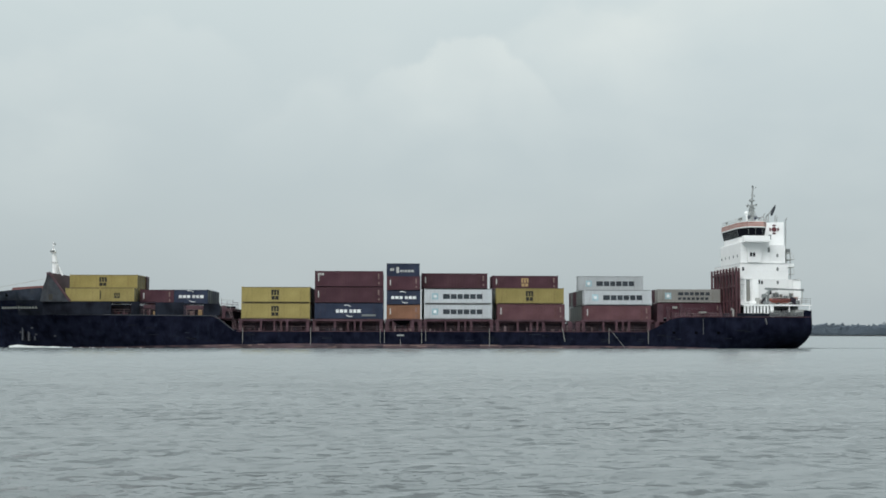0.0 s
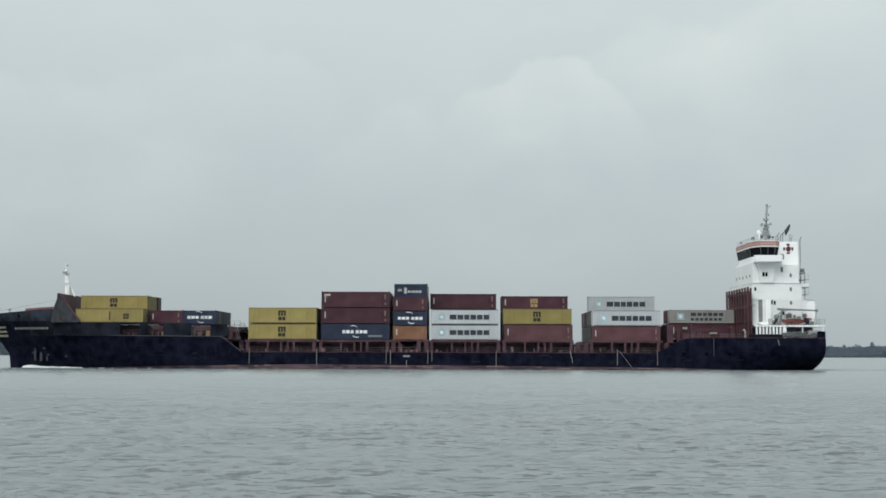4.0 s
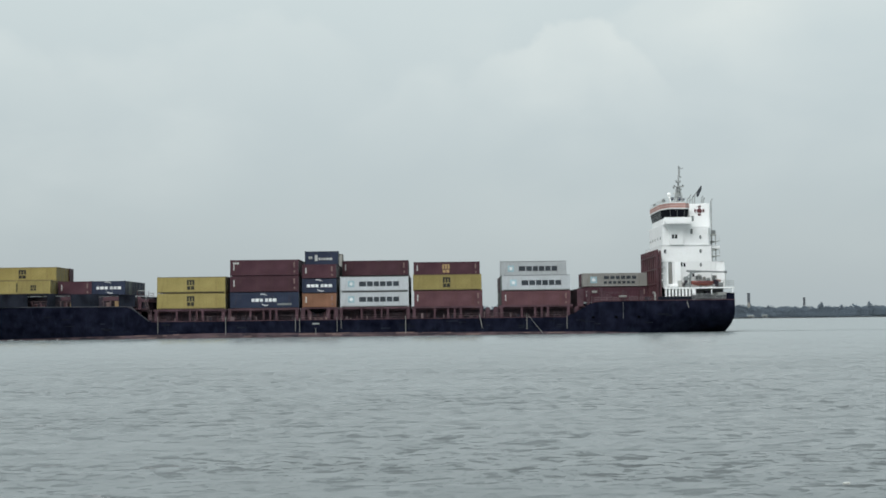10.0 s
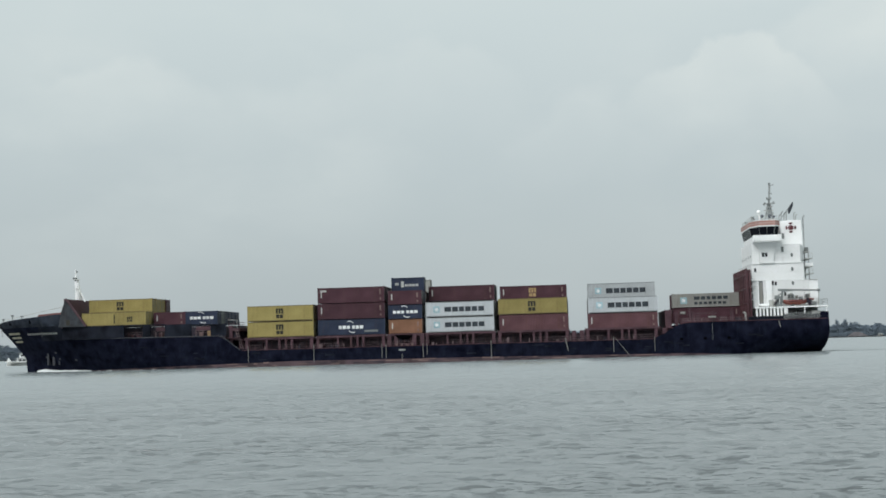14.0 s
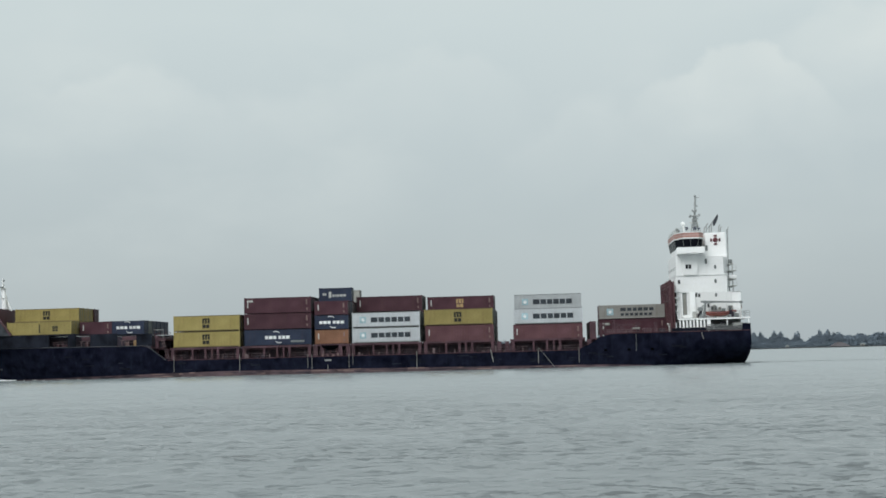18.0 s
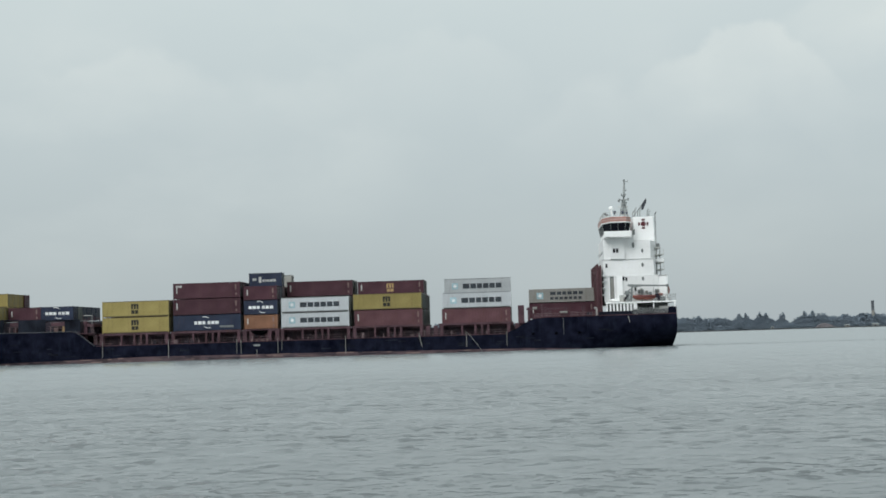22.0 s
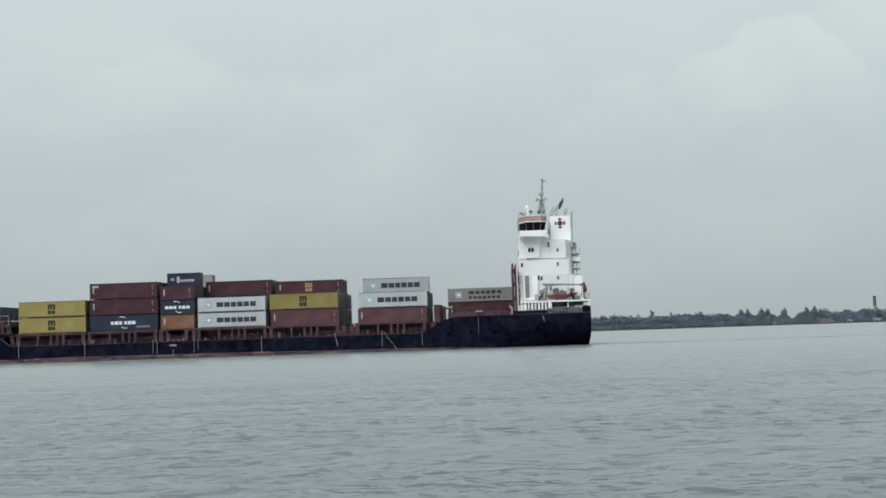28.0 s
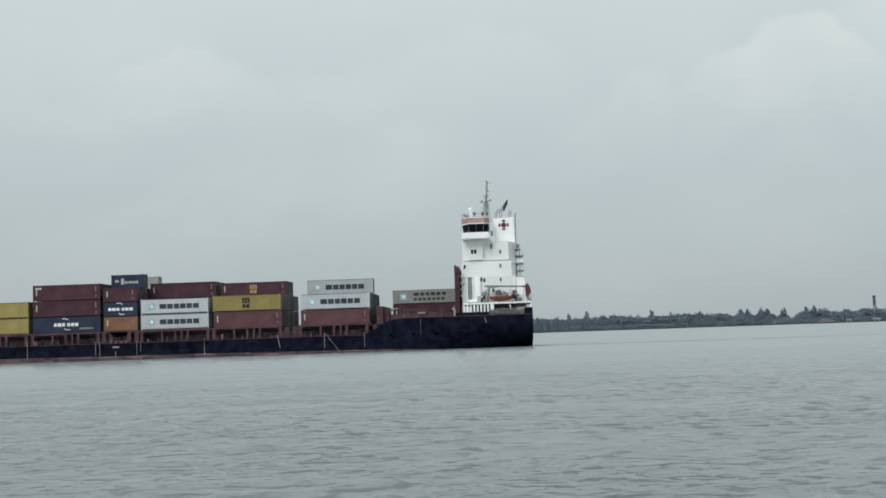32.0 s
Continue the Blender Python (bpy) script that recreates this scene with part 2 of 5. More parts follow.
def hull_shell():
    """Both sides, the transom and the bottom edge, in plates between stations; boot topping below."""
    us = [i / 26 for i in range(27)]
    mids = [-50 + 2.0 * i for i in range(47)] + [44 + 1.5 * i for i in range(18)] + [70.0]
    for name, mat, band in (("hull_side", M["hull"], None), ("boot_topping", M["boot"], (-2.5, -1.0, 0.0, 0.5, 1.0))):
        for side in (-1, 1):
            bm = bmesh.new()
            cols = []
            for k in range(27 + len(mids)):
                col = []
                for j in range(len(band) if band else 9):
                    if k < 27:
                        x_deck = -85.2 + us[k] * 33.2
                    else:
                        x_deck = mids[k - 27]
                    top = lerp(x_deck, SHEER)
                    foot = lerp(x_deck, BOOT)
                    z = band[j] * (foot if band[j] > 0 else 1) if band else foot + (top - foot) * j / 8
                    if k < 27:
                        x = x_deck
                        for _ in range(4):
                            s = lerp(z, STEM)
                            x = s + us[k] ** 1.3 * (-52 - s)
                            if not band:
                                z = foot + (lerp(x, SHEER) - foot) * j / 8
                    else:
                        x = x_deck
                    out = 0.015 if band else 0.0
                    col.append(bm.verts.new((x, MIDY + side * (half_breadth(x, z) + out), z)))
                cols.append(col)
            for a, b in zip(cols, cols[1:]):
                for j in range(len(a) - 1):
                    f = bm.faces.new((a[j], b[j], b[j + 1], a[j + 1]))
                    f.material_index = 1 if band and not -66 < a[2].co.x < 52 else 0
            part(name, bm, mat, ship, smooth=True).data.materials.append(M["hull"])
    bm = bmesh.new()
    rows = []
    for z in (-2.5, -1, 0, 0.7, 1.5, 2.5, 3.5, 4.6, 5.73):
        w = half_breadth(70.0, z)
        rows.append([bm.verts.new((70.0, MIDY - w, z)), bm.verts.new((70.0, MIDY + w, z))])
    for a, b in zip(rows, rows[1:]):
        bm.faces.new((a[0], a[1], b[1], b[0]))
    part("transom", bm, M["hull"], ship)


hull_shell()


def deck_sheet(name, x0, x1, z, mat, step=1.5, inset=0.12):
    bm = bmesh.new()
    n = max(2, int((x1 - x0) / step))
    prev = None
    for i in range(n + 1):
        x = x0 + (x1 - x0) * i / n
        w = max(0.05, half_breadth(x, z) - inset)
        cur = [bm.verts.new((x, MIDY - w, z)), bm.verts.new((x, MIDY + w, z)), bm.verts.new((x, MIDY + w, z - 0.1)), bm.verts.new((x, MIDY - w, z - 0.1))]
        if prev:
            for a in range(4):
                bm.faces.new((prev[a], cur[a], cur[(a + 1) % 4], prev[(a + 1) % 4]))
        prev = cur
    part(name, bm, mat, ship)


deck_sheet("main_deck", -38, 45, 2.1, M["deck"])
deck_sheet("fore_deck", -70, -34, 5.4, M["deck"])
deck_sheet("forecastle_deck", -84, -67.6, 8.5, M["decklite"])
deck_sheet("aft_deck", 42.5, 58, 4.9, M["deck"])
deck_sheet("poop_deck", 57.5, 69.95, 5.6, M["deck"])

# hatch coamings and pedestals along the open main deck
BAYS = [-32.9, -19.8, -6.9, 0.0, 13.05, 28.7]
for k in range(46):
    boxpart("stiffener", (-33.6 + 1.63 * k, -33.5 + 1.63 * k, 1.85, 2.0, 2.1, 4.5), M["deck"], ship)
boxpart("hatch_coaming", (-34.5, 42.5, 2.0, 18.3, 2.1, 4.5), M["recess"], ship, "shade-toned red hatch coaming behind the side walkway")
for x0, x1 in ((-33.2, -20.25), (-20.0, -7.2), (-7.0, -0.35), (-0.2, 12.5), (12.75, 25.5), (28.2, 41.4)):
    boxpart("hatch_cover", (x0, x1, 0.9, 19.4, 4.5, 5.0), M["deck"], ship)
    for y in (-0.35, 20.2):
        boxpart("side_beam", (x0, x1, y, y + 0.45, 4.86, 5.2), M["deck"], ship)
for x0 in (-33.0, -19.9, -0.1, 12.9, 28.4):
    for dx, w in ((0.0, 0.55), (3.75, 0.32), (6.1, 0.36), (7.3, 0.32), (8.35, 0.4), (11.9, 0.55)):
        for y in (-0.3, 20.25):
            boxpart("pedestal", (x0 + dx, x0 + dx + w, y, y + 0.35, 2.1, 4.86), M["deck"], ship)
for x in (-7.0, -5.75, -2.55, -1.1, 25.9, 27.3, 41.7):
    boxpart("pedestal", (x, x + 0.75, -0.3, 0.2, 2.1, 4.86), M["deck"], ship)
boxpart("winch_platform", (-5.6, -2.3, -0.6, 1.6, 3.3, 3.5), M["deck"], ship)
rodpart("winch_drum", (-4.9, 0.3, 4.1), (-3.1, 0.3, 4.1), 0.5, M["dark"], ship, n=12)
for x in (-5.2, -4.0, -2.9):
    boxpart("winch_frame", (x, x + 0.16, -0.3, 0.9, 3.5, 4.6), M["rack"], ship)
bm = bmesh.new()
prism(bm, ((-5.6, 5.0), (-2.4, 5.0), (-2.7, 4.5), (-3.4, 4.2), (-4.3, 4.15), (-5.2, 4.55)), "y", -0.7, 0.2)
part("tarpaulin", bm, M["void"], ship, "dark tarpaulin slung under the short stack", 0.05)
for x, z, w in ((-5.4, 3.2, 0.35), (-3.6, 3.0, 0.5), (-2.6, 3.2, 0.3), (-4.5, 3.0, 0.3)):
    boxpart("deck_locker", (x, x + w, -0.9, -0.5, 2.1, z + 0.3), M["stencil"], ship, bevel=0.04)
for x0, x1 in ((-33, 40.5),):
    for z in (3.45, 3.85):
        for k in range(24):
            a = x0 + (x1 - x0) * k / 24
            if (k * 7) % 5 != 2:
                rodpart("rail", (a, -1.15, z), (a + (x1 - x0) / 24, -1.15, z), 0.022, M["rail"], ship, n=5)
boxpart("sheer_line", (-33.4, 40.4, -1.36, -1.2, 2.98, 3.08), M["deck"], ship)
rw = random.Random(44)
for k in range(64):   # valves, bollards, lockers and lashing gear on the walkway
    x = -32.6 + 72.4 * (k + rw.random() * 0.9) / 64
    w, h = rw.uniform(0.15, 0.7), rw.uniform(0.9, 1.9)
    y = rw.uniform(-0.95, 1.2)
    mt = M[rw.choice(("rail", "deck", "dark", "dark", "deck", "rail"))]
    if k % 3:
        boxpart("deck_gear", (x, x + w, y, y + 0.3, 2.1, 2.1 + h), mt, ship)
    else:
        rodpart("vent_pipe", (x, y, 2.1), (x, y, 2.3 + h), 0.09, mt, ship, n=6)
# pale pipes and fenders down the ship's side
for x, z0, z1 in ((-32.2, 0.9, 3.7), (-20.2, 0.6, 3.7), (-7.85, 1.0, 3.4), (-7.1, 0.9, 3.4), (-4.25, 0.3, 1.6), (-0.46, 0.9, 3.4), (0.25, 1.4, 3.3),
                  (11.65, 0.4, 3.5), (33.1, 0.9, 3.6), (40.2, 0.9, 3.4)):
    rodpart("side_pipe", (x, -1.4, z0), (x, -1.4, z1), 0.045, M["dull"], ship, "weathered pale side pipe", n=6)
rodpart("side_pipe", (24.7, -1.4, 3.6), (25.2, -1.4, 1.3), 0.06, M["dull"], ship, n=6)
rodpart("mooring_rope", (33.3, -1.4, 3.5), (35.9, -1.8, 0.1), 0.03, M["dull"], ship, "pale slack mooring rope")

# fore side plating with openings, breakwater and forecastle
for x0, x1, z0, z1 in ((-67.8, -55.4, 5.9, 8.25), (-55.4, -51.9, 8.05, 8.25), (-51.9, -50.4, 5.9, 8.25), (-50.4, -47.7, 8.05, 8.2), (-47.7, -42.7, 5.85, 8.1),
                       (-42.7, -39.2, 7.75, 8.0), (-39.2, -36.3, 5.8, 7.9)):
    for sgn in (-1, 1):
        n, loops = 6, []
        bm = bmesh.new()
        for k in range(n + 1):
            x = x0 + (x1 - x0) * k / n
            y = MIDY + sgn * (half_breadth(x, 7.5) - 0.15)
            loops.append([bm.verts.new(c) for c in ((x, y, z0), (x, y, z1), (x, y - sgn * 0.12, z1), (x, y - sgn * 0.12, z0))])
        for p, q in zip(loops, loops[1:]):
            for i in range(4):
                bm.faces.new((p[i], q[i], q[(i + 1) % 4], p[(i + 1) % 4]))
        bm.faces.new(loops[0])
        bm.faces.new(loops[-1][::-1])
        part("side_plating", bm, M["plating"], ship)
# the forecastle's bulwark runs on to the foot of the breakwater
for sgn in (-1, 1):
    bm = bmesh.new()
    loops = []
    for k in range(33):
        col = []
        for j in range(7):
            u = (k / 32) ** 1.3
            z = 8.45
            for _ in range(4):
                s = lerp(z, STEM)
                x = s + u * (-67.7 - s)
                z = 8.45 + (lerp(min(x, -68.4), SHEER) + 0.02 - 8.45) * j / 6
            col.append(bm.verts.new((x, MIDY + sgn * (min(half_breadth(x, z), 10.95) + 0.06), z)))
        loops.append(col)
    for p, q in zip(loops, loops[1:]):
        for i in range(6):
            bm.faces.new((p[i], q[i], q[i + 1], p[i + 1]))
    part("forecastle_bulwark", bm, M["bulwark"], ship, smooth=True)
    bm = bmesh.new()
    loops = []
    for k in range(11):
        x = -73.0 + 0.53 * k
        loops.append([bm.verts.new((x, MIDY + sgn * (min(half_breadth(x, z), 10.98) + 0.03), z)) for z in (5.8, 7.0, 8.45)])
    for p, q in zip(loops, loops[1:]):
        for i in range(2):
            bm.faces.new((p[i], q[i], q[i + 1], p[i + 1]))
    part("shoulder_plate", bm, M["plating"], ship, smooth=True)
bm = bmesh.new()
loops = []
for k in range(29):
    x = -65.4 + k * 1.02
    y, z = MIDY - half_breadth(x, 6), lerp(x, SHEER)
    loops.append([bm.verts.new((x, y - 0.1 * math.cos(1.0472 * i) + 0.02, z + 0.08 * math.sin(1.0472 * i))) for i in range(6)])
for p, q in zip(loops, loops[1:]):
    for i in range(6):
        bm.faces.new((p[i], q[i], q[(i + 1) % 6], p[(i + 1) % 6]))
part("rubbing_strake", bm, M["strake"], ship, "scuffed grey rubbing strake along the fore side")
# dark tone stands for the shade behind the side openings
boxpart("fore_coaming", (-66, -37.5, 2.2, 18.1, 5.4, 7.6), M["dark"], ship)
for x0, x1, z0, z1, mt in ((-54.9, -54.4, 5.5, 6.5, "rack"), (-53.9, -53.0, 5.5, 6.3, "deck"), (-50.2, -47.8, 7.0, 7.7, "deck"), (-49.6, -48.9, 5.5, 6.7, "rack"),
                           (-48.5, -48.0, 5.5, 6.6, "gold"), (-42.6, -39.3, 6.9, 7.6, "deck"), (-42.0, -41.4, 5.5, 6.6, "stencil"), (-40.5, -39.8, 5.5, 6.8, "gold")):
    boxpart("deck_gear", (x0, x1, 1.2, 1.7, z0, z1), M[mt], ship, bevel=0.04)
for x0, x1 in ((-55.4, -51.9), (-50.4, -47.7), (-42.7, -39.2)):
    for z in (6.45, 6.85):
        rodpart("rail", (x0, 0.2, z), (x1, 0.2, z), 0.035, M["rail"], ship, n=5)
for x in (-55.2, -53.6, -52.2, -50.1, -49.0, -47.9, -42.5, -41.2, -39.5):
    boxpart("lashing_post", (x, x + 0.16, 0.5, 0.66, 5.4, 6.85), M["rail"] if x > -51 else M["deck"], ship)
for x0, x1 in ((-36.1, -35.5), (-34.3, -33.6)):
    boxpart("pedestal", (x0, x1, 0.1, 0.6, 2.1, 7.6 if x0 < -35 else 5.1), M["deck"], ship)
boxpart("cross_beam", (-36.0, -34.2, 0.1, 19.0, 6.6, 7.1), M["deck"], ship)
boxpart("cross_beam", (-36.0, -34.2, 0.1, 19.0, 4.9, 5.3), M["deck"], ship)
for y in (0.6, 3.4, 6.2, 9.0, 11.8, 14.6, 17.4):
    boxpart("beam_web", (-35.9, -34.3, y, y + 0.15, 5.3, 6.6), M["dark"], ship)
for x0, z0, x1, z1 in ((-36.2, 7.1, -36.2, 8.9), (-34.2, 7.1, -34.2, 8.6), (-35.2, 7.1, -35.2, 8.4), (-36.2, 7.9, -33.4, 7.7), (-34.3, 7.1, -33.3, 7.1), (-33.3, 7.1, -33.3, 8.1), (-34.2, 8.1, -33.3, 8.1)):
    rodpart("platform_rail", (x0, 0.2, z0), (x1, 0.2, z1), 0.04, M["rack"], ship, n=5)
bm = bmesh.new()
for k in range(9):
    a, b = (-34.9 + 0.16 * k, 6.6 - 0.5 * k), (-34.5 + 0.16 * k, 6.6 - 0.5 * k)
    rod(bm, (a[0], -0.2, a[1]), (b[0], -0.2, b[1]), 0.05, n=5)
for dx in (0.0, 0.4):
    rod(bm, (-34.9 + dx, -0.2, 6.9), (-33.5 + dx, -0.2, 2.4), 0.05, n=5)
part("deck_ladder", bm, M["rail"], ship, "rusty ladder down to the side walkway")
bm = bmesh.new()
rod(bm, (-37.2, -1.32, 5.78), (-33.7, -1.36, 3.1), 0.09, n=6)
part("slope_cap", bm, M["strake"], ship)
rodpart("rail", (-36.2, 0.1, 8.6), (-34.6, 0.1, 8.6), 0.04, M["pale"], ship)
rodpart("rail", (-34.6, 0.1, 8.6), (-34.6, 0.1, 7.0), 0.04, M["pale"], ship)
# breakwater: cross wall and two sloping wings
boxpart("breakwater", (-67.0, -66.7, -0.6, 20.9, 8.3, 13.4), M["maroon"], ship, "rusty maroon breakwater wall")
for y in (-0.75, 20.9):
    bm = bmesh.new()
    prism(bm, ((-68.0, 8.2), (-67.5, 10.9), (-66.65, 13.4), (-66.3, 13.1), (-62.8, 8.2)), "y", y, y + 0.15)
    wing = part("breakwater_wing", bm, M["wing"], ship, "weathered grey breakwater wing")
    boxpart("wing_door", (-66.5, -65.8, y - 0.04, y + 0.19, 8.5, 9.5), M["black"], wing)
    bm = bmesh.new()
    rod(bm, (-66.55, y, 13.4), (-62.75, y, 8.3), 0.2, n=6)
    part("wing_edge", bm, M["deck"], ship)
rodpart("foremast", (-67.6, 8.1, 8.4), (-67.85, 8.1, 15.6), 0.78, M["house"], ship, "white tapered foremast", 0.46, 12)
rodpart("mast_trunk", (-67.85, 8.1, 15.5), (-68.2, 8.1, 18.0), 0.5, M["house"], ship, r2=0.3, n=10)
rodpart("mast_tip", (-68.2, 8.1, 17.9), (-68.25, 8.1, 19.4), 0.2, M["house"], ship, r2=0.1)
boxpart("mast_light", (-68.65, -67.85, 7.5, 7.75, 17.55, 17.85), M["steel"], ship, bevel=0.04)
boxpart("mast_light", (-68.05, -67.8, 7.7, 8.0, 18.8, 19.1), M["steel"], ship, bevel=0.03)
for z in (15.6, 17.4):
    rodpart("mast_ring", (-68.0 - (z - 15.6) * 0.1, 8.1, z), (-68.0 - (z - 15.6) * 0.1, 8.1, z + 0.1), 0.66, M["houseline"], ship, n=12)
rodpart("mast_brace", (-66.4, 8.0, 13.2), (-67.5, 8.0, 15.4), 0.16, M["house"], ship)
rodpart("mast_ladder", (-66.9, 7.9, 13.2), (-67.3, 7.9, 15.2), 0.1, M["pale"], ship)
# fairlead posts, flag stub and a slack wire over the bow
for x, h in ((-82.9, 10.35), (-79.8, 10.95), (-77.0, 10.7)):
    rodpart("bow_post", (x, MIDY - half_breadth(x, 9) + 0.3, 9.3), (x, MIDY - half_breadth(x, 9) + 0.3, h), 0.09, M["steel"], ship, n=6)
    boxpart("post_cap", (x - 0.2, x + 0.25, MIDY - half_breadth(x, 9) + 0.15, MIDY - half_breadth(x, 9) + 0.45, h - 0.25, h), M["steel"], ship)
rodpart("bow_wire", (-83.4, 9.6, 10.1), (-68.2, 8.6, 12.9), 0.04, M["pale"], ship, n=5)
rodpart("bow_hook", (-83.6, 9.2, 8.4), (-83.4, 9.2, 6.9), 0.07, M["mast"], ship, n=6)
bm = bmesh.new()
prism(bm, ((-76.0, 8.5), (-68.6, 8.5), (-68.6, 11.35), (-75.0, 10.9)), "y", 6.5, 13.6)
part("windlass_cover", bm, M["decklite"], ship)

# ---- deckhouse ----
def wall_block(name, x0, x1, y0, y1, z0, z1, mat=None, label=""):
    return boxpart(name, (x0, x1, y0, y1, z0, z1), mat or M["house"], ship, label, 0.05)


for k in range(9):
    y = -0.6 + 2.18 * k
    boxpart("cell_guide", (56.4, 56.72, y, y + 0.42, 5.0, 14.8), M["rack"], ship, "rusty maroon cell guide post")
    boxpart("cell_guide", (56.95, 57.2, y, y + 0.42, 5.0, 14.6), M["rack"], ship)
# added dark sheets that fill the gaps between the guide posts
for k in range(8):
    y = -0.18 + 2.18 * k
    boxpart("guide_panel", (57.12, 57.18, y, y + 1.76, 5.2, 14.2), M["dark"], ship)
for z in (6.0, 8.6, 11.2, 13.6):
    boxpart("guide_beam", (56.5, 56.9, -0.55, 17.2, z, z + 0.3), M["rack"], ship)
boxpart("under_deck_recess", (59.2, 69.0, 3.2, 17.4, 5.7, 7.8), M["steel"], ship)
wall_block("lower_house", 57.65, 67.3, 1.0, 19.3, 7.9, 12.6)
for name, x0, x1, x2, y0, z0, z1 in (("middle_house", 57.65, 66.6, 67.5, 1.1, 12.6, 15.6), ("casing_base", 63.2, 66.15, 67.4, 1.3, 15.6, 18.9)):
    bm = bmesh.new()
    prism(bm, ((x0, y0), (x1, y0), (x2, 5.6), (x2, 14.7), (x1, 19.1), (x0, 19.1)), "z", z0, z1)
    part(name, bm, M["house"], ship, bevel=0.04)
wall_block("upper_house", 57.85, 63.2, 1.25, 15.2, 15.6, 19.4)
bm = bmesh.new()
prism(bm, ((63.65, 18.9), (67.45, 18.9), (67.35, 23.5), (63.65, 23.45)), "y", 5.7, 12.4)
part("funnel_casing", bm, M["house"], ship, "white funnel casing with a dark red emblem", 0.05)
wall_block("aft_house", 67.3, 68.9, 1.1, 19.2, 7.9, 12.5)
for z, x0, x1 in ((12.6, 57.5, 68.95), (15.6, 57.5, 66.6)):
    boxpart("deck_edge", (x0 + 0.1, x1 - 0.04, 0.97, 19.33, z - 0.035, z + 0.035), M["houseline"], ship)
for x0, x1, y, z in ((63.3, 66.1, 1.27, 17.6), (63.3, 66.1, 1.27, 18.85), (57.75, 63.1, 1.23, 17.9), (57.7, 66.5, 1.07, 14.1), (57.7, 67.2, 0.97, 10.9)):
    boxpart("plate_seam", (x0, x1, y, y + 0.04, z - 0.02, z + 0.02), M["houseline"], ship)
# wheelhouse across the full beam, its windows leaning outwards
boxpart("bridge_deck", (58.0, 62.75, -0.85, 14.6, 19.32, 19.5), M["house"], ship)
boxpart("bridge_deck", (60.5, 62.75, 14.6, 20.2, 19.32, 19.5), M["house"], ship)
for y in (0.75, 15.9):
    bm = bmesh.new()
    prism(bm, ((59.1, 15.65), (61.5, 15.65), (61.65, 18.2), (62.55, 19.32), (58.2, 19.32), (59.0, 18.2)), "y", y, y + 1.1)
    part("wing_bracket", bm, M["house"], ship, bevel=0.04)
for y in (-0.85, 20.05):
    fore = 57.98 if y < 0 else 60.5
    boxpart("bridge_bulwark", (fore, 62.78, y, y + 0.15, 19.3, 20.5), M["house"], ship, bevel=0.04)
    for x in (fore, 62.63):
        boxpart("bridge_bulwark", (x, x + 0.15, -0.7 if y < 0 else 19.6, 0.7 if y < 0 else 20.05, 19.3, 20.5), M["house"], ship, bevel=0.04)


def octagon(d):
    """The wheelhouse's plan with its cut corners, widened by d."""
    base = ((59.2, 0.6), (61.9, 0.6), (62.8, 1.9), (62.8, 18.4), (61.9, 19.7), (60.6, 19.7), (58.0, 14.4), (58.0, 3.8))
    return [(60.4 + (x - 60.4) * (1 + d / 2.4), 10.15 + (y - 10.15) * (1 + d / 9.5)) for x, y in base]


def octo_part(name, d, z0, z1, mat, label=""):
    bm = bmesh.new()
    prism(bm, octagon(d), "z", z0, z1)
    return part(name, bm, mat, ship, label)


octo_part("bridge_front", -0.28, 19.5, 20.5, M["house"])
bm = bmesh.new()
lo = [bm.verts.new((x, y, 20.5)) for x, y in octagon(-0.3)]
hi = [bm.verts.new((x, y, 22.1)) for x, y in octagon(0.0)]
for i in range(8):
    bm.faces.new((lo[i], lo[(i + 1) % 8], hi[(i + 1) % 8], hi[i]))
bm.faces.new(lo[::-1])
bm.faces.new(hi)
part("wheelhouse_window", bm, M["glass"], ship, "dark band of leaning wheelhouse windows")
low, high = octagon(-0.29), octagon(0.01)
for i in range(8):
    n = 9 if i in (2, 6) else 2 if i in (0, 4) else 1
    for k in range(n):
        f = k / n
        a = [low[i][c] + (low[(i + 1) % 8][c] - low[i][c]) * f for c in (0, 1)]
        b = [high[i][c] + (high[(i + 1) % 8][c] - high[i][c]) * f for c in (0, 1)]
        rodpart("window_mullion", (a[0], a[1], 20.5), (b[0], b[1], 22.1), 0.035, M["steel"], ship, n=4)
octo_part("roof_edge", 0.1, 22.1, 22.32, M["house"])
octo_part("roof_band", 0.1, 22.32, 22.66, M["band"], "faded orange red band round the bridge roof")
octo_part("roof_trim", 0.13, 22.66, 22.82, M["bandpale"])
octo_part("roof_band", 0.1, 22.82, 23.16, M["band"])
octo_part("bridge_roof", 0.13, 23.16, 23.26, M["house"])
bm = bmesh.new()
for z in (23.5, 23.95):
    rod(bm, (58.1, 0.5, z), (62.4, 0.5, z), 0.03, n=5)
    rod(bm, (58.1, 0.5, z), (58.1, 14.2, z), 0.03, n=5)
for k in range(5):
    rod(bm, (58.1 + 1.05 * k, 0.5, 23.0), (58.1 + 1.05 * k, 0.5, 23.95), 0.03, n=5)
for k in range(13):
    rod(bm, (58.1, 0.5 + 1.14 * k, 23.0), (58.1, 0.5 + 1.14 * k, 23.95), 0.03, n=5)
part("roof_rail", bm, M["pale"], ship)
for x, y, z in ((63.1, 1.0, 20.3), (62.9, 1.2, 18.0)):
    boxpart("wing_locker", (x, x + 0.4, y, y + 0.6, z - 0.4, z + 0.5), M["steel"], ship)
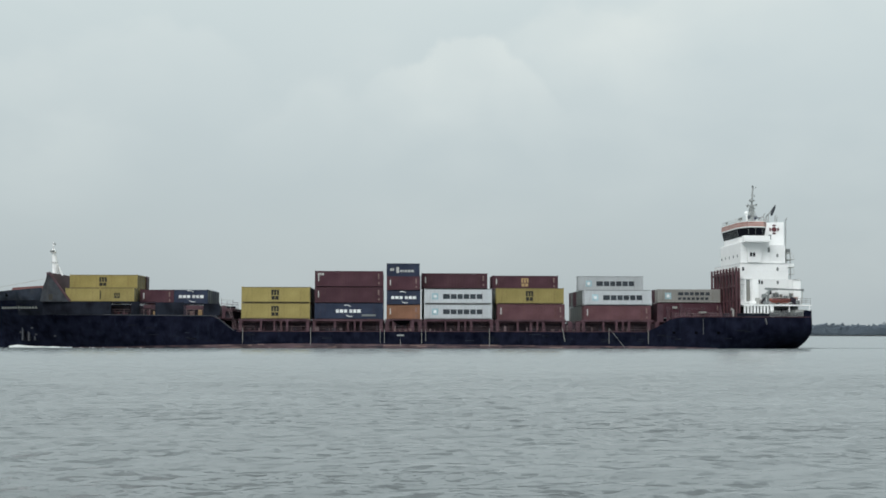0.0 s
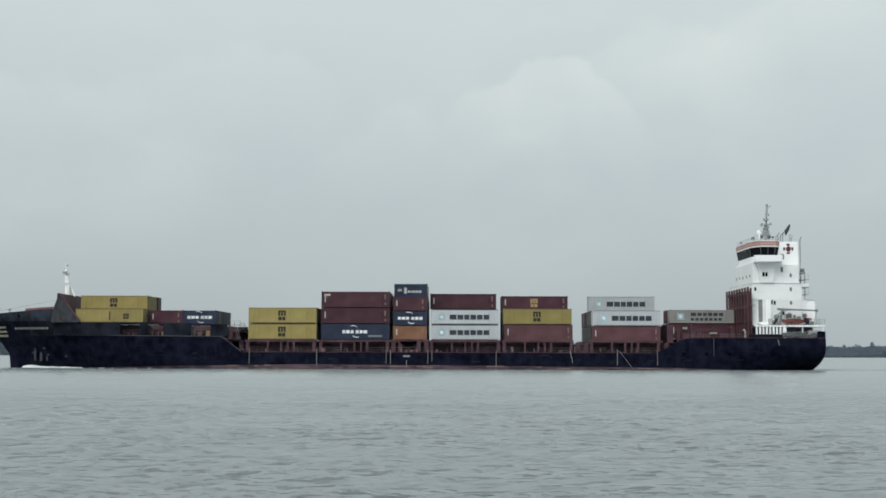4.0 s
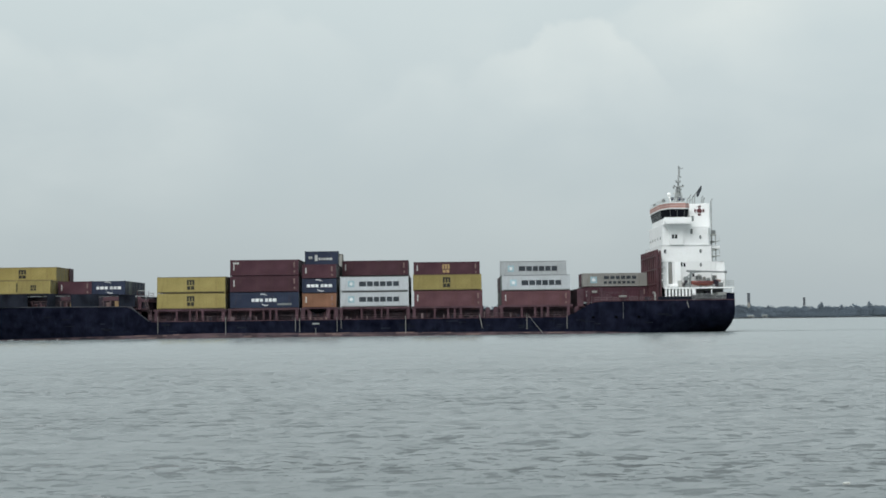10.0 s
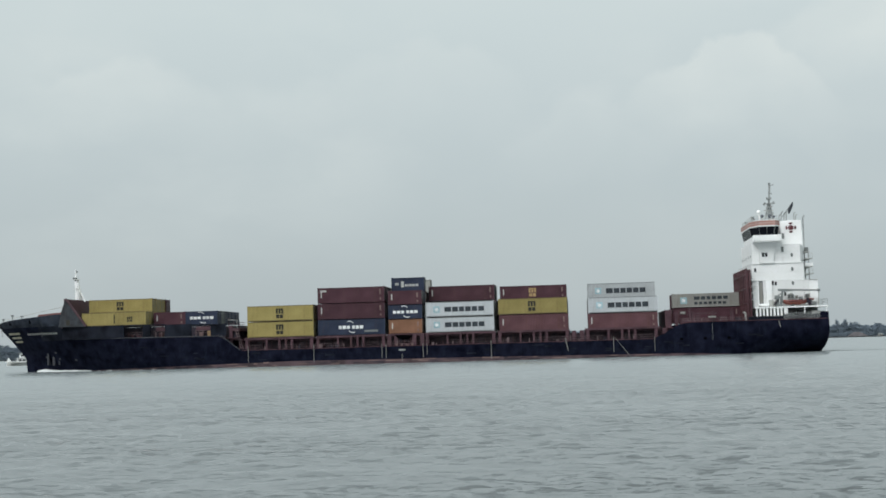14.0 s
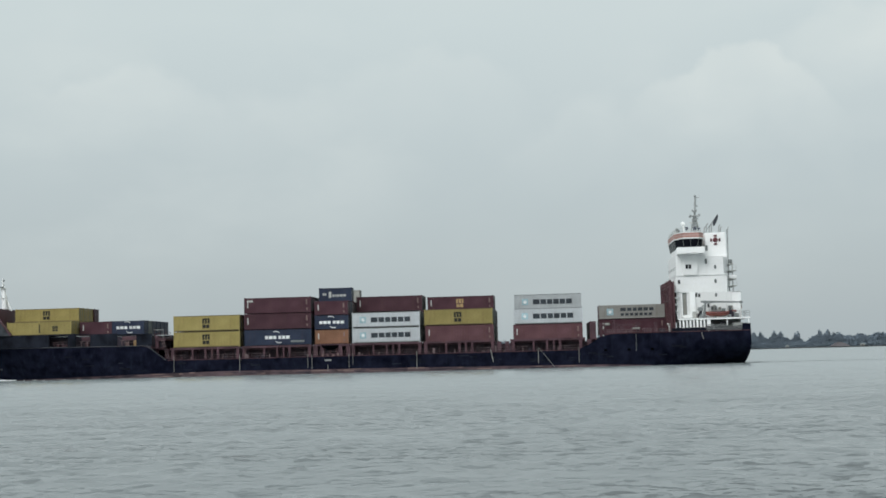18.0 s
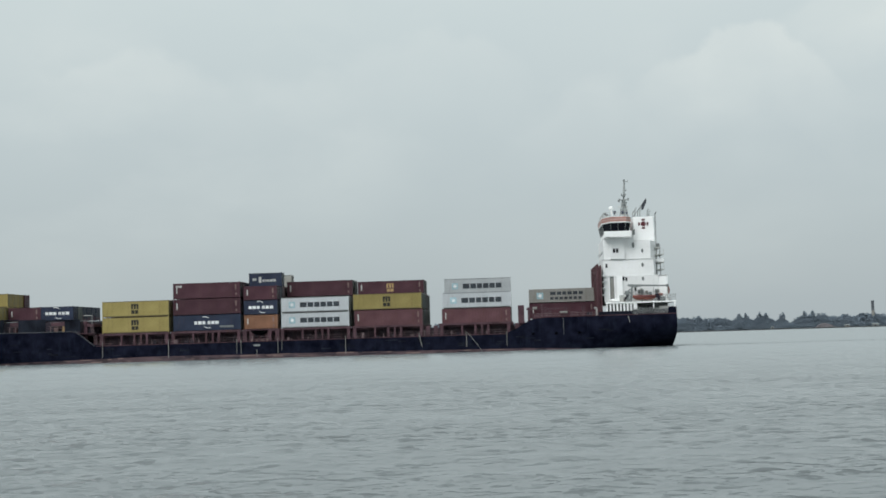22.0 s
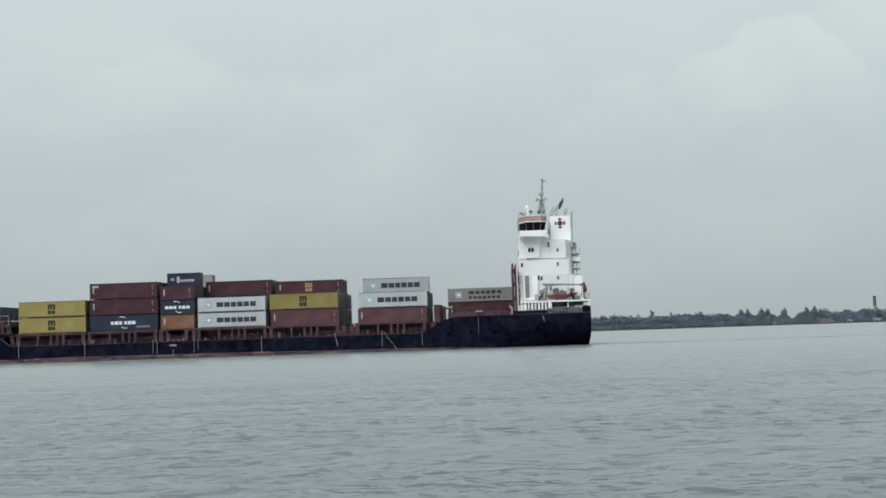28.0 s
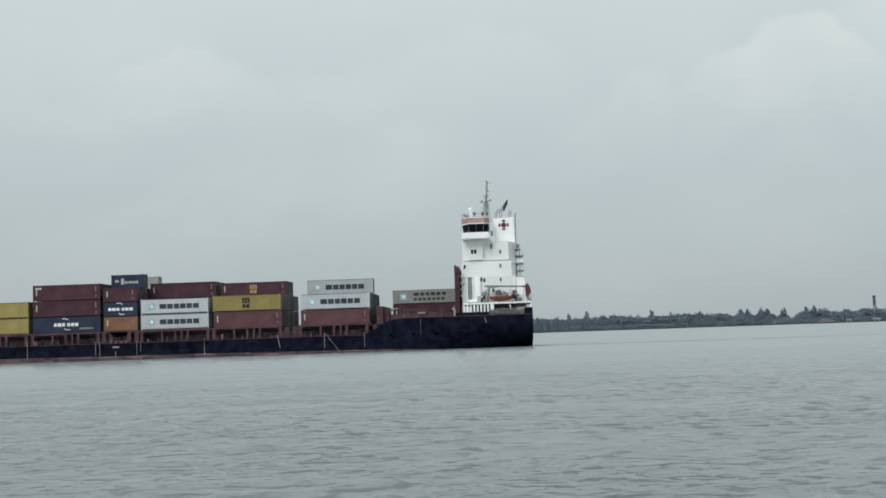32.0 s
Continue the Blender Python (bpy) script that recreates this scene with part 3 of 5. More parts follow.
# main mast: short tower, cross trees and a stout leaning pole
rodpart("mast_tower", (62.4, 9.5, 23.0), (62.45, 9.5, 27.2), 0.42, M["mast"], ship, "grey mast tower over the bridge", 0.2)
rodpart("mast_pole", (62.45, 9.5, 27.0), (62.6, 9.5, 29.0), 0.19, M["mast"], ship, r2=0.16)
rodpart("mast_pole", (62.6, 9.5, 28.9), (62.72, 9.5, 30.8), 0.2, M["mast"], ship, r2=0.15)
for dx, dy in ((-0.85, -0.6), (0.8, -0.6), (-0.85, 0.6), (0.8, 0.6)):
    rodpart("mast_leg", (62.4 + dx, 9.5 + dy, 23.2), (62.45 + dx * 0.25, 9.5 + dy * 0.3, 27.0), 0.09, M["mast"], ship, r2=0.07, n=6)
for z, a, b in ((25.15, -0.7, 0.7), (26.3, -0.5, 0.45), (27.0, -0.95, 0.95), (27.85, -0.35, 0.4)):
    plat = boxpart("mast_platform", (62.45 + a, 62.45 + b, 9.0, 10.0, z - 0.07, z + 0.07), M["mast"], ship)
    for x in (62.45 + a, 62.45 + b - 0.05):
        boxpart("platform_stanchion", (x, x + 0.05, 9.0, 9.05, z, z + 0.3), M["mast"], plat)
for x, z, hh in ((61.6, 26.65, 0.3), (63.25, 27.05, 0.3), (61.75, 27.05, 0.22), (62.95, 26.35, 0.25), (62.1, 27.9, 0.3), (62.8, 27.9, 0.22), (62.95, 28.7, 0.28)):
    boxpart("mast_lamp", (x - 0.1, x + 0.1, 9.3, 9.55, z, z + hh), M["steel"], ship, bevel=0.03)
rodpart("lower_yard", (61.35, 9.5, 26.95), (63.5, 9.5, 27.2), 0.08, M["mast"], ship, n=6)
boxpart("mast_head_light", (62.5, 62.8, 9.35, 9.65, 30.45, 30.85), M["steel"], ship, bevel=0.04)
rodpart("yard", (62.7, 9.5, 30.3), (63.4, 9.5, 30.5), 0.07, M["mast"], ship)
rodpart("yard_tip", (63.32, 9.5, 30.3), (63.36, 9.5, 30.75), 0.04, M["mast"], ship)
rodpart("radar_scanner", (61.4, 9.2, 25.75), (63.2, 9.6, 25.75), 0.085, M["pale"], ship)
for x, y, w, h in ((60.3, 4.0, 0.42, 0.75), (61.75, 4.6, 0.5, 0.8), (62.6, 5.2, 0.3, 0.5)):
    boxpart("searchlight_stand", (x - 0.08, x + 0.08, y - 0.08, y + 0.08, 23.2, 23.9), M["pale"], ship)
    bm = bmesh.new()
    rod(bm, (x - w * 0.5, y, 24.15), (x + w * 0.55, y, 24.35), h * 0.42, h * 0.3, 10)
    part("searchlight", bm, M["navy"], ship)
bm = bmesh.new()
bmesh.ops.create_uvsphere(bm, u_segments=14, v_segments=10, radius=0.4, matrix=Matrix.Translation((59.6, 3.2, 24.95)))
rod(bm, (59.75, 3.2, 23.2), (59.62, 3.2, 24.7), 0.13)
part("radome", bm, M["house"], ship, "white domed antenna", smooth=True)
for x, y, r in ((58.5, 3.0, 0.22), (58.9, 5.0, 0.3), (58.6, 13.2, 0.2)):
    rodpart("roof_light", (x, y, 23.05), (x, y, 23.9), 0.07, M["pale"], ship)
    boxpart("light_head", (x - r, x + r, y - r, y + r, 23.75, 24.1), M["steel"], ship, bevel=0.05)
for x, hh in ((63.9, 24.7), (64.3, 25.2), (64.8, 25.0), (65.2, 25.3), (66.5, 24.9), (66.8, 24.6)):
    rodpart("exhaust_pipe", (x, 8.5, 23.4), (x + 0.12, 8.5, hh), 0.1, M["mast"], ship)
    rodpart("pipe_end", (x + 0.12, 8.5, hh - 0.05), (x + 0.38, 8.5, hh + 0.22), 0.1, M["mast"], ship)
rodpart("flag_staff", (63.7, 7.6, 23.4), (66.35, 7.6, 26.95), 0.05, M["steel"], ship)
bm = bmesh.new()
prism(bm, ((65.5, 24.85), (65.75, 24.9), (66.1, 25.6), (66.4, 26.3), (66.42, 26.95), (66.1, 26.7), (65.75, 26.1), (65.45, 25.6)), "y", 7.5, 7.62)
part("flag", bm, M["flag"], ship, "dark drooping flag")
rodpart("tall_pipe", (67.6, 5.6, 12.4), (67.65, 5.6, 23.9), 0.11, M["mast"], ship)
rodpart("pipe_end", (67.65, 5.6, 23.85), (67.9, 5.6, 24.3), 0.11, M["mast"], ship)
for z in (13.8, 15.05, 16.5, 17.7):
    boxpart("aft_platform", (67.4, 68.9 - 0.5 * (z > 17), 4.6, 12, z - 0.05, z + 0.05), M["pale"], ship)
boxpart("platform_box", (67.5, 68.9, 4.7, 7.0, 15.1, 15.7), M["house"], ship, bevel=0.04)
for z in (13.8, 16.5):
    bm = bmesh.new()
    for h in (0.5, 0.95):
        rod(bm, (67.5, 4.65, z + h), (68.85, 4.65, z + h), 0.025, n=5)
    for x in (67.55, 68.2, 68.82):
        rod(bm, (x, 4.65, z), (x, 4.65, z + 0.95), 0.025, n=5)
    part("platform_rail", bm, M["pale"], ship)
boxpart("platform_locker", (67.6, 68.2, 5.0, 5.6, 17.75, 18.5), M["steel"], ship)
rodpart("platform_post", (68.15, 4.8, 12.4), (68.15, 4.8, 18.3), 0.08, M["mast"], ship)
# windows, doors, each with a frame
def window(x, y, z, w, h, name="window"):
    wnd = boxpart(name, (x - w / 2, x + w / 2, y - 0.03, y + 0.05, z - h / 2, z + h / 2), M["glass"], ship)
    for a in (-1, 1):
        boxpart("window_frame", (x + a * w / 2 - 0.04, x + a * w / 2 + 0.04, y - 0.05, y + 0.05, z - h / 2 - 0.04, z + h / 2 + 0.04), M["houseline"], wnd)
        boxpart("window_frame", (x - w / 2, x + w / 2, y - 0.05, y + 0.05, z + a * h / 2 - 0.04, z + a * h / 2 + 0.04), M["houseline"], wnd)


window(59.68, 0.75, 17.15, 0.48, 0.8)
window(60.22, 0.75, 17.15, 0.48, 0.8)
for x, z, y in ((58.25, 14.52, 1.1), (63.2, 10.2, 1.0)):
    window(x, y, z, 0.44, 0.72)


def porthole(x, y, z, r, h):
    """A small window with rounded corners in a proud steel ring."""
    ring = [(x + r * math.cos(0.3927 * i), z + h * math.sin(0.3927 * i)) for i in range(16)]
    bm = bmesh.new()
    prism(bm, [(x + (u - x) * 1.3, z + (v - z) * 1.18) for u, v in ring], "y", y - 0.035, y + 0.04)
    rim = part("window_rim", bm, M["houseline"], ship)
    bm = bmesh.new()
    prism(bm, ring, "y", y - 0.05, y + 0.04)
    part("pane", bm, M["greyglass"], rim)


for x, z, y in ((64.68, 17.0, 1.3), (64.62, 14.5, 1.1), (64.58, 12.05, 1.0)):
    porthole(x, y, z, 0.2, 0.36)
window(61.15, 1.0, 12.15, 0.42, 0.8)
window(61.65, 1.0, 12.05, 0.42, 0.7)
door = boxpart("doorway", (58.68, 59.5, 0.955, 1.05, 8.6, 12.55), M["steel"], ship, "tall grey doorway in the white house side")
boxpart("door_panel", (58.84, 59.36, 0.93, 1.0, 8.75, 12.3), M["dull"], door)
for x in (58.58, 59.46):
    boxpart("door_jamb", (x, x + 0.12, 0.82, 1.0, 8.5, 12.75), M["house"], door)
boxpart("door_head", (58.58, 59.58, 0.78, 1.0, 12.6, 12.8), M["house"], door)
boxpart("door_step", (58.5, 59.7, 0.3, 1.0, 8.3, 8.5), M["house"], door)
boxpart("pillar", (59.95, 60.95, 0.7, 1.0, 8.1, 12.6), M["house"], ship)
# white ledges standing out ahead of the house front
for k in range(4):
    boxpart("bracket_lamp", (57.35, 58.2, 0.7, 1.0, 9.2 + 1.15 * k, 9.5 + 1.15 * k), M["houseline"], ship)
for y in (3, 5.8, 8.6, 11.4, 14.0):
    boxpart("window", (57.8, 57.88, y, y + 0.42, 16.75, 17.25), M["greyglass"], ship)
# red emblem on the funnel, as plain shapes
bm = bmesh.new()
rod(bm, (65.5, 5.6, 22.15), (65.5, 5.72, 22.15), 0.46, n=16)
part("funnel_emblem", bm, M["emblem"], ship)
for a in range(4):
    bm = bmesh.new()
    q = 1.5708 * a
    blade = [(0.58, -0.2), (0.78, -0.34), (0.92, -0.2), (0.92, 0.2), (0.78, 0.34), (0.58, 0.2)]
    prism(bm, [(65.5 + u * math.cos(q) - v * math.sin(q), 22.15 + u * math.sin(q) + v * math.cos(q)) for u, v in blade], "y", 5.6, 5.72)
    part("funnel_emblem", bm, M["emblem"], ship)
# boat deck with pillars, rails and boats
boxpart("boat_deck", (57.7, 70.0, -0.95, 21.25, 7.75, 7.98), M["house"], ship)
for k in range(9):
    boxpart("deck_pillar", (57.8 + 0.6 * k, 58.1 + 0.6 * k, -0.85, -0.5, 5.6, 7.75), M["house"], ship)
boxpart("deck_pillar", (62.9, 63.2, -0.85, -0.5, 5.6, 7.75), M["house"], ship)
boxpart("deck_store", (67.3, 69.0, -0.2, 1.4, 5.9, 7.1), M["pale"], ship, bevel=0.05)
boxpart("mooring_gear", (69.1, 69.5, -0.5, 0.3, 5.8, 7.0), M["black"], ship, bevel=0.1)
for x in (63.9, 64.7):
    rodpart("mooring_bollard", (x, -0.4, 5.7), (x, -0.4, 6.75), 0.2, M["dark"], ship, n=10)
for x in (66.0, 69.7):
    boxpart("deck_pillar", (x, x + 0.14, -0.85, -0.7, 6.2, 7.75), M["house"], ship)
boxpart("mooring_winch", (65.2, 66.0, 0.4, 1.6, 5.7, 7.3), M["dark"], ship)
bm = bmesh.new()
for z in (8.4, 8.75, 9.1):
    rod(bm, (67.3, -0.9, z), (69.95, -0.9, z), 0.035, n=5)
    rod(bm, (69.95, -0.9, z), (69.95, 21.1, z), 0.035, n=5)
for x in (67.3, 68.2, 69.1, 69.95):
    rod(bm, (x, -0.9, 7.98), (x, -0.9, 9.1), 0.04, n=5)
part("boat_deck_rail", bm, M["mast"], ship)
bm = bmesh.new()
for z in (6.1, 6.35, 6.6, 6.82):
    rod(bm, (62.3, -1.15, z), (68.6, -1.15, z), 0.03, n=5)
for k in range(26):
    rod(bm, (62.3 + 0.252 * k, -1.15, 5.75), (62.3 + 0.252 * k, -1.15, 6.82), 0.022, n=5)
part("poop_rail", bm, M["mast"], ship)
bm = bmesh.new()
prism(bm, ((62.3, 5.85), (68.55, 5.85), (68.55, 6.6), (67.0, 6.5), (65.5, 6.62), (63.8, 6.5), (62.3, 6.62)), "y", -1.08, -1.04)
part("rail_net", bm, M["strake"], ship, "grey safety net lashed along the poop rail")
boxpart("stern_bulwark", (68.55, 69.85, -1.28, -1.14, 5.7, 6.9), M["hull"], ship, bevel=0.03)
boxpart("stern_bulwark", (69.85, 69.98, -1.28, 21.5, 5.7, 6.9), M["hull"], ship, bevel=0.03)
boxpart("side_bulwark", (56.4, 62.3, -1.27, -1.15, 5.7, 6.38), M["plating"], ship, bevel=0.03)
for k in range(5):
    boxpart("bulwark_stay", (57.0 + 1.2 * k, 57.1 + 1.2 * k, -1.3, -1.2, 5.75, 6.34), M["hull"], ship)
bm = bmesh.new()
prev = None
for k in range(27):
    x = 44.9 + 25.1 * k / 26
    y, z = MIDY - half_breadth(x, 6) - 0.03, lerp(x, SHEER)
    cur = [bm.verts.new((x, y + a, z + b)) for a, b in ((0.0, -0.05), (0.0, 0.06), (0.3, 0.06), (0.3, -0.05))]
    if prev:
        for i in range(4):
            bm.faces.new((prev[i], cur[i], cur[(i + 1) % 4], prev[(i + 1) % 4]))
    prev = cur
part("cap_rail", bm, M["rack"], ship, "worn maroon cap rail along the after hull")
bm = bmesh.new()
prev = None
for k in range(13):   # a plump open boat, pointed at both ends
    u = k / 12
    x = 62.55 + 4.2 * u
    w = 0.72 * (1 - abs(2 * u - 1) ** 2.6) + 0.03
    low = 8.22 + 0.4 * abs(2 * u - 1) ** 3
    top = 8.98 + 0.16 * abs(2 * u - 1) ** 2
    cur = [bm.verts.new((x, -0.2 + w * a, low + (top - low) * b)) for a, b in ((-1.0, 1.0), (-0.95, 0.55), (-0.6, 0.15), (0, 0), (0.6, 0.15), (0.95, 0.55), (1.0, 1.0))]
    if prev:
        for i in range(6):
            bm.faces.new((prev[i], cur[i], cur[i + 1], prev[i + 1]))
        bm.faces.new((prev[6], cur[6], cur[0], prev[0]))
    prev = cur
boat = part("rescue_boat", bm, M["boat"], ship, "faded red open rescue boat", smooth=True)
boxpart("fender_strip", (62.9, 66.4, -0.97, -0.9, 8.78, 8.9), M["rack"], boat)
boxpart("thwart", (63.4, 65.9, -0.7, 0.3, 8.98, 9.12), M["rack"], boat)
boxpart("boat_motor", (66.5, 67.0, -0.45, 0.05, 8.5, 9.35), M["dark"], boat, bevel=0.06)
boxpart("boat_console", (65.3, 65.9, -0.5, 0.1, 9.1, 9.6), M["steel"], boat, bevel=0.04)
for x0, x1, z0, z1, mt in ((66.9, 67.5, 8.0, 9.2, "dark"), (67.5, 68.2, 8.0, 8.7, "steel"), (67.0, 67.8, 8.9, 9.3, "boat"), (61.4, 61.9, 8.0, 9.3, "steel"), (60.9, 61.3, 8.0, 8.9, "dull")):
    boxpart("boat_deck_gear", (x0, x1, -0.5, 0.3, z0, z1), M[mt], ship, bevel=0.05)
for x in (64.0, 66.4):
    boxpart("boat_cradle", (x, x + 0.3, -0.7, 0.2, 7.98, 8.3), M["steel"], ship)
for x in (63.6, 64.2, 66.6):
    boxpart("deck_gear", (x, x + 0.4, 0.6, 0.95, 9.4, 10.1), M["steel"], ship)
bm = bmesh.new()
prism(bm, ((61.7, 11.05), (68.75, 10.72), (68.75, 10.5), (64.5, 10.62), (62.6, 10.5), (61.7, 10.75)), "y", -0.72, -0.48)
part("davit_arm", bm, M["steel"], ship, "grey davit beam over the boat deck")
rodpart("davit_leg", (62.1, -0.5, 8.0), (62.5, -0.6, 10.7), 0.24, M["steel"], ship, r2=0.18)
rodpart("davit_leg", (61.1, -0.5, 9.4), (62.6, -0.6, 10.5), 0.13, M["mast"], ship)
rodpart("davit_ram", (61.0, -0.5, 8.2), (62.0, -0.6, 9.7), 0.16, M["dark"], ship)
boxpart("davit_winch", (61.2, 62.0, -0.75, -0.1, 9.2, 9.9), M["steel"], ship, bevel=0.06)
rodpart("davit_leg", (68.5, -0.4, 8.0), (68.65, -0.5, 10.6), 0.08, M["pale"], ship)
boxpart("davit_head", (68.4, 68.85, -0.8, -0.4, 10.42, 10.85), M["steel"], ship, bevel=0.05)
for x in (63.1, 66.2):
    rodpart("boat_fall", (x, -0.5, 10.55), (x, -0.3, 9.0), 0.025, M["steel"], ship, n=5)
for x, z in ((64.0, 10.1), (64.9, 9.7), (66.9, 9.9)):
    boxpart("wall_box", (x, x + 0.45, 0.8, 1.0, z - 0.3, z + 0.2), M["dull"], ship, bevel=0.03)
for x, z0, z1 in ((63.4, 7.98, 12.3), (66.4, 9.3, 12.5), (67.25, 7.98, 12.6)):
    rodpart("wall_pipe", (x, 0.93, z0), (x, 0.93, z1), 0.04, M["houseline"], ship, n=6)
boxpart("raft_canister", (58.8, 60.2, -0.5, 0.2, 8.1, 8.6), M["house"], ship, bevel=0.12)
boxpart("deck_locker", (60.3, 61.0, 0.2, 0.7, 8.0, 9.2), M["pale"], ship)
bm = bmesh.new()
prism(bm, ((69.0, 10.6), (69.3, 11.6), (69.8, 11.2), (70.15, 9.9), (69.6, 9.0), (69.1, 9.2)), "y", 8.0, 10.6)
part("free_fall_boat", bm, M["boat"], ship, "orange enclosed lifeboat on the stern ramp", 0.2)
rodpart("boat_ramp", (69.0, 9.4, 9.6), (70.2, 9.4, 8.0), 0.2, M["pale"], ship)
# aft deck: rails, vent, lashing gear
bm = bmesh.new()
for z in (6.0, 6.35):
    rod(bm, (45.2, -1.1, z), (57.0, -1.1, z), 0.03, n=5)
for k in range(11):
    rod(bm, (45.2 + 1.07 * k, -1.1, 5.4), (45.2 + 1.07 * k, -1.1, 6.35), 0.03, n=5)
part("aft_rail", bm, M["rail"], ship)
boxpart("deck_locker", (49.7, 51.0, -0.6, 0.2, 6.4, 6.7), M["dull"], ship, bevel=0.05)
boxpart("deck_locker", (44.9, 45.7, -0.6, 0.2, 7.2, 7.6), M["dull"], ship, bevel=0.05)
for x in (44.0, 46.9, 50.4, 53.6):
    boxpart("lashing_post", (x, x + 0.5, 0.35, 0.8, 4.9, 7.6), M["deck"], ship)
bm = bmesh.new()
rod(bm, (56.2, 0.5, 4.9), (56.2, 0.5, 7.0), 0.17)
rod(bm, (56.2, 0.5, 7.0), (55.8, 0.5, 7.2), 0.2)
part("vent_pipe", bm, M["pale"], ship)
boxpart("aft_store_wall", (42.3, 43.4, 0.6, 19, 3.0, 8.0), M["deck"], ship)
boxpart("lashing_beam", (43.8, 51.2, 0.3, 0.7, 7.1, 7.4), M["deck"], ship)
for x0, x1, z1, mt in ((44.8, 46.2, 6.5, "deck"), (47.6, 48.3, 6.9, "deck"), (48.6, 50.0, 6.3, "deck"), (51.6, 53.0, 6.6, "deck"), (54.4, 55.4, 6.4, "dark"), (46.4, 46.8, 8.1, "deck")):
    boxpart("deck_gear", (x0, x1, 0.1, 1.0, 4.9, z1), M[mt], ship, bevel=0.05)
rodpart("side_pipe", (50.2, -1.36, 5.5), (50.2, -1.36, 2.6), 0.025, M["strake2"], ship)
rodpart("side_pipe", (61.5, -1.4, 5.5), (61.8, -1.4, 4.4), 0.06, M["dull"], ship)
for x in (44.6, 48.65, 52.7):
    port = boxpart("freeing_port", (x, x + 0.5, -1.335, -1.2, 2.66, 3.06), M["void"], ship)
    boxpart("port_frame", (x - 0.06, x + 0.56, -1.325, -1.2, 2.6, 3.12), M["hull"], port)
for x, z in ((-80.2, 9.4), (-74.8, 9.55)):
    w = MIDY - half_breadth(x, z)
    boxpart("fairlead", (x, x + 0.75, w - 0.2, w + 0.3, z - 0.4, z + 0.35), M["void"], ship)
# hull markings as plain bars
def hull_bar(x0, x1, z0, z1, mat, name="marking"):
    bm = bmesh.new()
    n = max(1, int((x1 - x0) / 0.5))
    vs = []
    for i in range(n + 1):
        x = x0 + (x1 - x0) * i / n
        vs.append([bm.verts.new((x, MIDY - half_breadth(x, z) - 0.03, z)) for z in (z0, z1)])
    for a, b in zip(vs, vs[1:]):
        bm.faces.new((a[0], b[0], b[1], a[1]))
    part(name, bm, mat, ship)


for k in range(13):
    if k != 6:
        hull_bar(-76.2 + 0.57 * k, -75.8 + 0.57 * k, 6.98, 7.34, M["dull"], "name_bar")
hull_bar(-72.7, -72.45, 6.84, 7.46, M["dull"], "name_bar")
for k, (a, b) in enumerate(((-81.9, -78.4), (-81.2, -78.4), (-80.6, -78.4))):
    hull_bar(a, b, 7.2 - 0.76 * k, 7.55 - 0.76 * k, M["stripe"], "bow_stripe")
hull_bar(-4.85, -3.65, 2.2, 2.48, M["strake2"], "name_bar")
rs2 = random.Random(31)
for k in range(70):   # weed and worn patches on the boot topping
    x = rs2.uniform(-56, 46)
    foot = lerp(x, BOOT)
    z = rs2.uniform(-0.05, max(0.05, foot - 0.1))
    hull_bar(x, x + rs2.uniform(0.6, 3.2), z, z + rs2.uniform(0.06, 0.22), M["dark"] if k % 3 else M["stencil"], "worn_patch")
for k in range(34):   # paler scuffs where fenders and tugs rub
    x, z = rs2.uniform(-62, 60), rs2.uniform(1.1, 2.5)
    if x > 46 or x < -40:
        z = rs2.uniform(1.5, 4.6)
    hull_bar(x, x + rs2.uniform(0.5, 2.2), z, z + rs2.uniform(0.06, 0.3), M["plating"], "scuff")
for x, z in ((-71.0, 3.4), (-70.4, 2.2), (-66.6, 1.95), (-73.6, 2.6)):
    hull_bar(x, x + 0.5, z, z + 0.35, M["strake"], "scuff")
# anchor in its pocket
bm = bmesh.new()
y0 = MIDY - half_breadth(-71.5, 2.4)
box(bm, -72.9, -72.55, y0 - 0.1, y0 + 0.9, 1.3, 3.75)
box(bm, -71.8, -71.35, y0 - 0.25, y0 + 0.7, 1.2, 3.5)
box(bm, -70.6, -70.3, y0 - 0.35, y0 + 0.3, 1.3, 3.6)
box(bm, -72.9, -70.3, y0 - 0.2, y0 + 0.6, 3.45, 3.7)
part("anchor", bm, M["strake"], ship, "dark stowed anchor against the bow plating", 0.05)

# ---- containers ----
ROW = 2.49


def corrugated(bm, a, b, z0, z1, place, pitch=0.28, deep=0.024):
    """A folded steel wall from a to b; place(u, depth, z) gives the corner."""
    n = max(2, int((b - a) / pitch))
    prev = None
    for i in range(n * 4 + 1):
        u = a + (b - a) * i / (n * 4)
        d = deep if i % 4 in (1, 2) else 0.0
        cur = (bm.verts.new(place(u, d, z0)), bm.verts.new(place(u, d, z1)))
        if prev:
            bm.faces.new((prev[0], cur[0], cur[1], prev[1]))
        prev = cur


